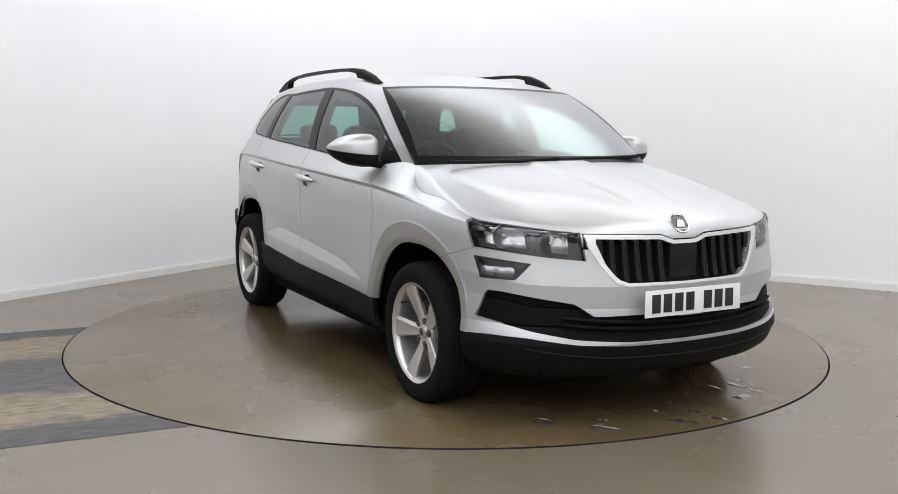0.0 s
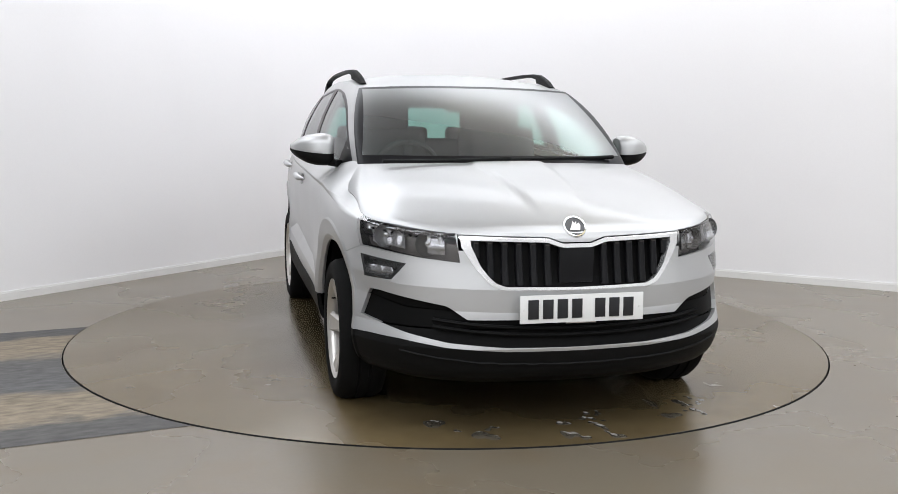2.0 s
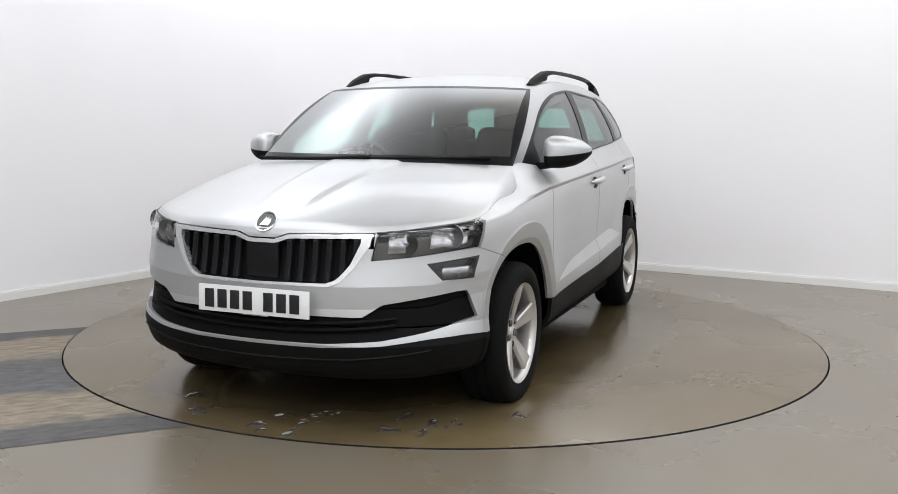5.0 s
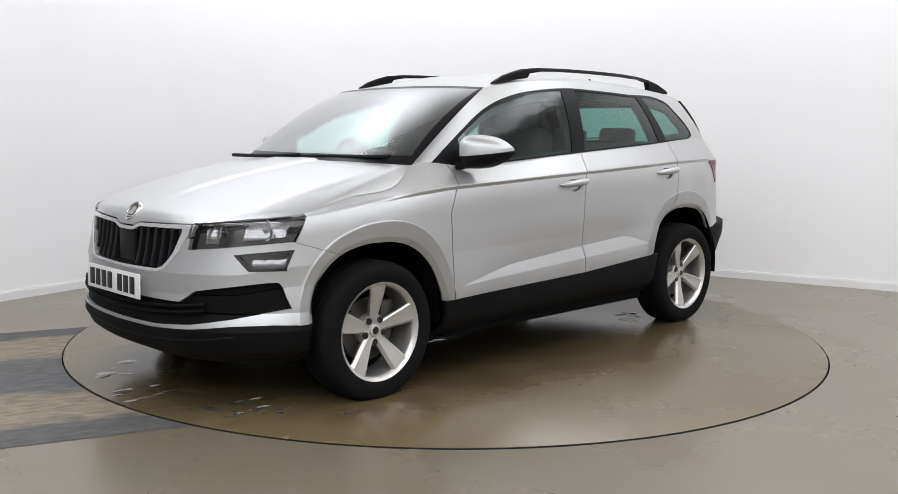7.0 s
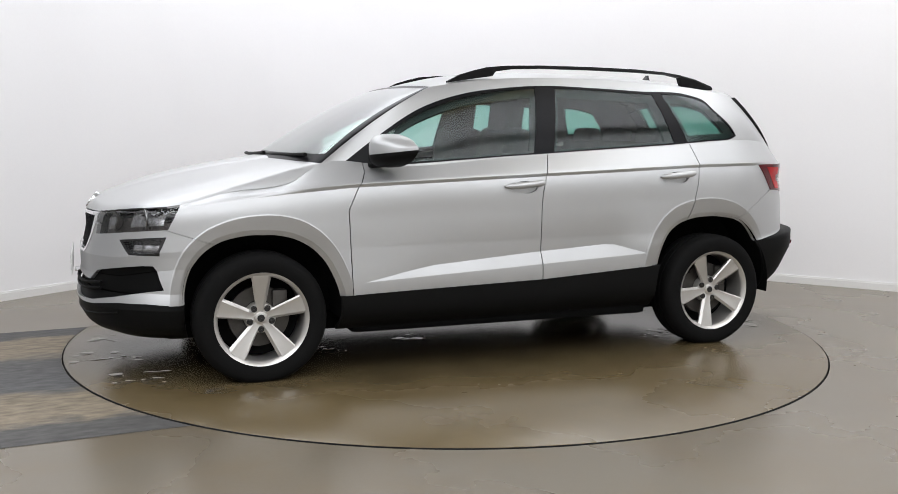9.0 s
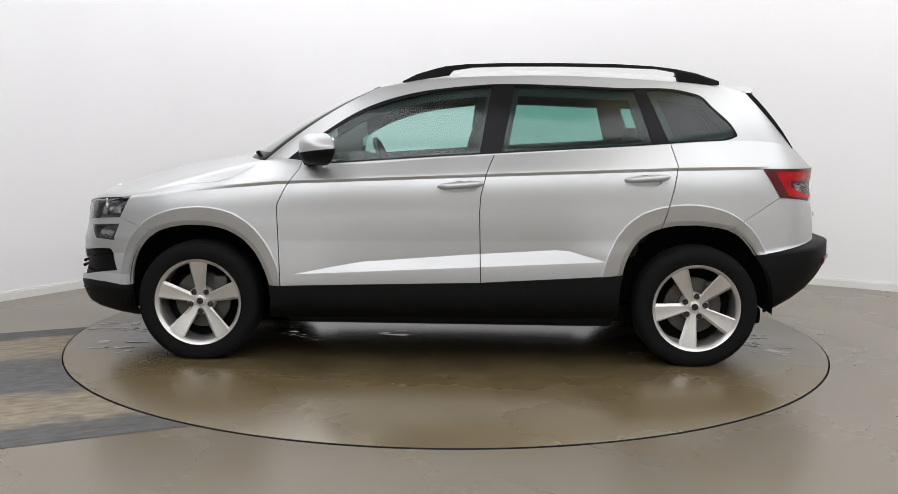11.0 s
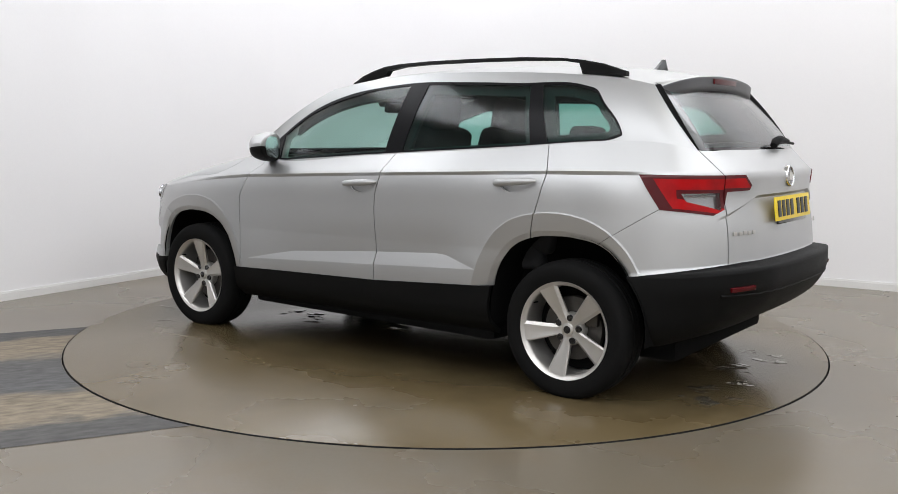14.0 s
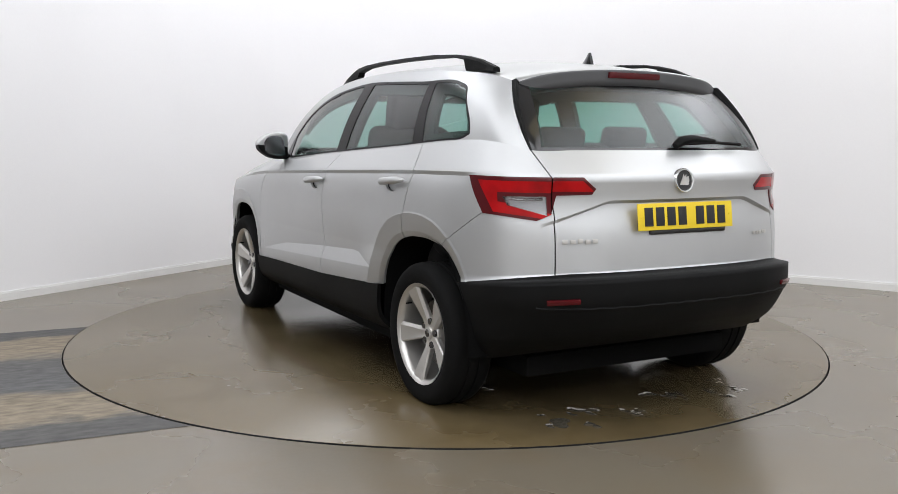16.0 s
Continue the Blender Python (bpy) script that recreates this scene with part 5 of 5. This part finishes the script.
plate((2.172, 0, 0.537), (1, 0, 0.02), PLATE_WHITE, front_bumper, "white front number plate")
plate((-2.062, 0, 0.887), (-1, 0, 0.13), PLATE_YELLOW, tailgate, "yellow rear number plate")
bm = bmesh.new()
box(bm, (2.150, 0, 0.478), (0.03, 0.13, 0.008), 0.002)
part("plate_bracket", bm, CHROME, front_bumper)
bm = bmesh.new()
box(bm, (-2.050, -0.02, 0.823), (0.030, 0.42, 0.022), 0.006)
part("boot_handle", bm, GLOSS_BLACK, tailgate, "black boot release strip")
for y0, y1, zc, hgt, k in ((0.590, 0.440, 0.797, 0.017, 5), (-0.415, -0.53, 0.795, 0.015, 5)):
    for i in range(k):
        y = y0 + (y1 - y0) * (i + 0.5) / k
        p, n = skin(y=abs(y), z=zc, end=-1)
        bm = bmesh.new()
        box(bm, (0, 0, 0.002), (abs(y1 - y0) / k * 0.72, hgt, 0.004), 0.001)
        bm.transform(facing((p.x, y, p.z), (n.x, n.y if y > 0 else -n.y, n.z)))
        part("bar", bm, ALLOY, tailgate)

# grille ribs and centre panel
for sy in (1, -1):
    for y in (0.122, 0.180, 0.238, 0.296, 0.354, 0.408):
        z0, z1 = float(grille_lo(y)) + 0.006, float(grille_hi(y)) - 0.006
        rings = []
        bm = bmesh.new()
        for s in np.linspace(0, 1, 6):
            z = z0 + (z1 - z0) * s
            p, n = skin(y=y, z=z, end=1)
            rings.append([bm.verts.new((p.x + dx, sy * (y + dy), z)) for dx, dy in ((-0.034, -0.014), (-0.012, -0.013), (-0.008, -0.008), (-0.008, 0.008), (-0.012, 0.013), (-0.034, 0.014))])
        for a, b in zip(rings, rings[1:]):
            for k in range(6):
                bm.faces.new((a[k], a[(k + 1) % 6], b[(k + 1) % 6], b[k]))
        bm.faces.new(rings[0])
        bm.faces.new(rings[-1][::-1])
        part("rib", bm, RIB, grille_ob)
        tip = bmesh.new()
        box(tip, (p.x - 0.010, sy * y, z1 - 0.004), (0.006, 0.018, 0.004), 0.001)
        part("rib_tip", tip, STEEL, grille_ob)
p, n = skin(y=0.0, z=0.70, end=1)
bm = bmesh.new()
box(bm, (p.x - 0.022, 0, 0.700), (0.02, 0.150, 0.145), 0.006)
part("radar_panel", bm, RIB, grille_ob, "flat black centre panel of the grille")

# lower intake bars
for zc in (0.425, 0.452):
    pts = []
    for y in np.linspace(-0.585, 0.585, 41):
        z = zc + 0.055 * (abs(y) / 0.72) ** 2.2
        p, n = skin(y=abs(y), z=z, end=1)
        pts.append((p.x - 0.017, y * 0.992, z))
    part("intake_bar", tube(pts, 0.008, 6), INTAKE, front_bumper)

# head lamps and fog lamps inside
for hl in [o for o in car.children if o.name.startswith("headlight")]:
    sy = 1 if sum(v.co.y for v in hl.data.vertices) > 0 else -1
    for y, z, r in ((0.735, 0.805, 0.050), (0.590, 0.778, 0.048)):
        p, n = skin(y=y, z=z, end=1)
        m = facing((p.x - 0.030, sy * (p.y - 0.004), p.z), (1, 0.25 * sy, 0))
        bowl = lathe([(0.012, -0.030), (r * 0.6, -0.022), (r * 0.9, -0.006), (r, 0.006), (r * 1.03, 0.004)], 28, "z")
        bowl.transform(m)
        part("reflector", bowl, REFLECTOR if y > 0.7 else STEEL, hl, "lamp reflector bowl")
        bulb = lathe([(0.0005, 0.004), (0.010, 0.0), (0.012, -0.02), (0.012, -0.03)], 16, "z")
        bulb.transform(m)
        part("bulb", bulb, REFLECTOR, hl)
    pts = []
    for y in np.linspace(0.49, 0.77, 12):
        p, n = skin(y=y, z=0.835 - 0.05 * (0.77 - y), end=1)
        pts.append((p.x - 0.022, sy * p.y, p.z))
    part("light_strip", tube(pts, 0.005, 6), REFLECTOR, hl)
    h = mirrored if sy < 0 else (lambda T: T)
    for lo, hi in ((0.690, 0.805), (0.535, 0.600)):
        T, _ = region(headlamp, lambda x, y, z: lo - y, lambda x, y, z: y - hi, lambda x, y, z: lamp_lo(y) + 0.022 - z)
        T = T.copy()
        T[..., :3] += T[..., 3:] * (-0.034 + 0.006 * np.sin(T[..., 1] * 170))[..., None]
        T[..., 3:] += np.stack([np.zeros_like(T[..., 0]), 0.40 * np.cos(T[..., 1] * 170), 0.35 * np.sin(T[..., 2] * 90)], -1)
        sheet("fluted_reflector", h(T), REFLECTOR, hl, "bright fluted reflector", lip=0.004)
    pts = [(q[0].x + 0.001, sy * q[0].y, q[0].z + 0.002) for q in (skin(y=y, z=float(np.interp(y, (0.47, 0.685, 0.790), (0.819, 0.842, 0.858))), end=1) for y in np.linspace(0.490, 0.790, 14))]
    part("brow_edge", tube(pts, 0.004, 6), GLOSS_BLACK, hl, "black upper edge of the lamp")
for fl in [o for o in front_bumper.children if o.name.startswith("fog_light") and "frame" not in o.name]:
    sy = 1 if sum(v.co.y for v in fl.data.vertices) > 0 else -1
    h = mirrored if sy < 0 else (lambda T: T)
    T, _ = region(fog, lambda x, y, z: 0.728 - y, lambda x, y, z: z - 0.682)
    T = T.copy()
    T[..., :3] += T[..., 3:] * (-0.020 + 0.004 * np.sin(T[..., 1] * 190))[..., None]
    T[..., 3:] += np.stack([np.zeros_like(T[..., 0]), 0.5 * np.cos(T[..., 1] * 190), 0.6 * np.sin((T[..., 2] - 0.66) * 60)], -1)
    sheet("reflector", h(T), REFLECTOR, fl, "bright fluted reflector", lip=0.004)

# rear bumper: red reflectors and a lower skid strip
for sy in (1, -1):
    p, n = skin(y=0.62, z=0.565, end=-1)
    bm = bmesh.new()
    box(bm, (0, 0, 0), (0.135, 0.022, 0.014), 0.005)
    bm.transform(facing((p.x, sy * p.y, p.z), (n.x, n.y * sy, n.z)) @ pose(0, 0, 0, 0, 0, 3 * sy))
    part("reflector", bm, DARK_RED, rear_bumper, "dark red bumper reflector")
    pts = [tuple(skin(y=y, z=0.535, end=-1)[0]) for y in np.linspace(0.70, 0.0, 16)]
    part("bumper_ridge", tube([(a + 0.004, sy * b, c) for a, b, c in pts], 0.009, 6), BLACK, rear_bumper)
# moulded edge along the chin
pts = []
for y in np.linspace(-0.70, 0.70, 45):
    p, n = skin(y=abs(y), z=0.305 + 0.05 * (abs(y) / 0.7) ** 2.5, end=1)
    pts.append((p.x - 0.002, y, p.z))
part("lip_edge", tube(pts, 0.008, 6, 0.7), BLACK, front_bumper, "black moulded lip edge")

# ---- cabin ----
lining = ROOF.copy()
lining[..., 2] -= 0.030
sheet("headlining", both(grid_soup(lining, -ROOF_N)), TRIM_LIGHT, car, "light grey headlining", lip=0.0)
trim = gside
roof_cut = lambda x, y, z: z - (dlo_hi(x) - 0.050)
sill_cut = lambda x, y, z: (belt_z(x) + 0.030) - z
_, trim = region(trim, roof_cut, sill_cut, lambda x, y, z: (-0.145 - 0.18 * (z - 1.1)) - x, lambda x, y, z: x - 0.64)
_, trim = region(trim, roof_cut, sill_cut, lambda x, y, z: x - (-0.310 - 0.19 * (z - 1.1)), lambda x, y, z: (-1.035 + 0.29 * (z - 1.15)) - x)
_, trim = region(trim, roof_cut, lambda x, y, z: (belt_z(x) + 0.055) - z, lambda x, y, z: x - (-1.215 + 0.40 * (z - 1.168)), lambda x, y, z: (-1.455 + (z - 1.25) * 0.6) - x)
trim, screen_edge = region(trim, lambda x, y, z: x - 0.60)
sheet("pillar_trim", both(trim), TRIM_DARK, car, "dark pillar trim", lift=-0.030, lip=0.02)
sheet("windscreen_pillar_trim", both(screen_edge), TRIM_LIGHT, car, "light grey windscreen pillar trim", lift=-0.030, lip=0.0)
_, gate_trim = region(rwin, lambda x, y, z: y - (0.575 - (z - 1.157) * 0.26), lambda x, y, z: 1.190 - z, lambda x, y, z: z - 1.436)
sheet("tailgate_trim", both(gate_trim), TRIM_DARK, tailgate, "dark inner tailgate trim", lift=-0.040, lip=0.0)


def soft(name, c, size, bev, mat, parent, tilt=0.0, label=""):
    bm = bmesh.new()
    box(bm, (0, 0, 0), size, bev, 4)
    bm.transform(Matrix.Translation(c) @ pose(0, 0, 0, 0, tilt, 0))
    return part(name, bm, mat, parent, label)


for sy in (1, -1):
    seat = soft("front_seat", (0.16, sy * 0.36, 0.60), (0.56, 0.50, 0.18), 0.07, FABRIC, car, 4, "dark fabric front seat with headrest")
    soft("backrest", (-0.125, sy * 0.36, 0.92), (0.16, 0.49, 0.68), 0.07, FABRIC, seat, -14)
    soft("headrest", (-0.195, sy * 0.36, 1.325), (0.12, 0.28, 0.22), 0.05, FABRIC, seat, -8)
    for dy in (-0.06, 0.06):
        part("post", tube([(-0.18, sy * 0.36 + dy, 1.18), (-0.195, sy * 0.36 + dy, 1.28)], 0.007, 8), CHROME, seat)
    soft("door_card", (-0.15, sy * 0.725, 0.86), (1.7, 0.05, 0.36), 0.02, TRIM_DARK, car, 0, "dark inner door trim")
bench = soft("rear_bench", (-0.80, 0, 0.62), (0.50, 1.28, 0.18), 0.07, FABRIC, car, 3, "dark fabric rear bench with three headrests")
soft("backrest", (-1.09, 0, 0.90), (0.15, 1.28, 0.56), 0.06, FABRIC, bench, -16)
for y, zt in ((0.40, 1.20), (0.0, 1.195), (-0.40, 1.20)):
    soft("headrest", (-1.16, y, zt), (0.09, 0.26, 0.12), 0.04, FABRIC, bench, -10)
dash = soft("dashboard", (0.86, 0, 0.93), (0.62, 1.36, 0.22), 0.07, TRIM_DARK, car, 3, "dark soft-touch dashboard")
soft("instrument_hood", (0.68, -0.36, 1.05), (0.26, 0.40, 0.07), 0.03, TRIM_DARK, dash, 5)
soft("screen", (0.575, 0.0, 0.96), (0.03, 0.24, 0.14), 0.01, GLOSS_BLACK, dash, -8)
soft("console", (0.25, 0, 0.60), (0.9, 0.22, 0.26), 0.05, TRIM_DARK, car, 0, "dark centre console")
rim = bmesh.new()
pts = [(0.184 * math.cos(a), 0.184 * math.sin(a), 0) for a in np.linspace(0, 2 * math.pi, 41)]
rim = tube([(x, y, z + 1e-4 * i) for i, (x, y, z) in enumerate(pts)], 0.016, 8)
rim.transform(Matrix.Translation((0.43, -0.36, 1.0)) @ pose(0, 0, 0, 0, -66, 0))
sw = part("steering_wheel", rim, TRIM_DARK, car, "black three-spoke steering wheel")
hub = bmesh.new()
box(hub, (0, 0, 0), (0.15, 0.16, 0.05), 0.02, 3)
box(hub, (0, 0, -0.005), (0.05, 0.34, 0.02), 0.006)
box(hub, (0.09, 0, -0.005), (0.16, 0.05, 0.02), 0.006)
hub.transform(Matrix.Translation((0.43, -0.36, 1.0)) @ pose(0, 0, 0, 0, -66, 0))
part("wheel_spokes", hub, TRIM_DARK, sw)
rv = soft("interior_mirror", (0.405, 0, 1.372), (0.035, 0.25, 0.068), 0.014, TRIM_DARK, car, -12, "dark grey interior mirror with sensor housing")
soft("sensor_housing", (0.440, 0.005, 1.412), (0.10, 0.22, 0.04), 0.02, TRIM_DARK, rv, 28)
soft("parcel_shelf", (-1.48, 0, 1.03), (0.66, 1.22, 0.03), 0.01, FABRIC, car, 0, "dark parcel shelf")
for sy in (1, -1):
    soft("sun_visor", (0.30, sy * 0.36, 1.428), (0.16, 0.40, 0.018), 0.006, TRIM_LIGHT, car, 8, "light grey sun visor")


# ---- what moves ----
def motions():
    turn = [(0, -61.5), (0.5, -62.68), (1, -65.49), (1.5, -69.68), (2, -75.7), (2.5, -81.62), (3, -87.7), (3.5, -93.72), (4, -99.8), (4.5, -105.7),
            (5, -111.65), (5.5, -117.6), (6, -123.55), (6.5, -129.5), (7, -135.4), (7.5, -141.3), (8, -147.2), (8.5, -153.0), (9, -158.95), (9.5, -164.8),
            (10, -170.5), (10.5, -176.1), (11, -181.7), (11.5, -187.4), (12, -193.3), (12.5, -199.2), (13, -205.2), (13.5, -211.1), (14, -217.1), (14.5, -223.0),
            (15, -229.0), (15.5, -234.9), (16, -241.0)]
    walk(car, [(t, pose(0, 0, 0, 0, 0, a) @ pose(-0.021, 0.0086, 0.003)) for t, a in turn])
    walk(turntable, [(t, pose(0, 0, 0, 0, 0, a)) for t, a in turn])


motions()
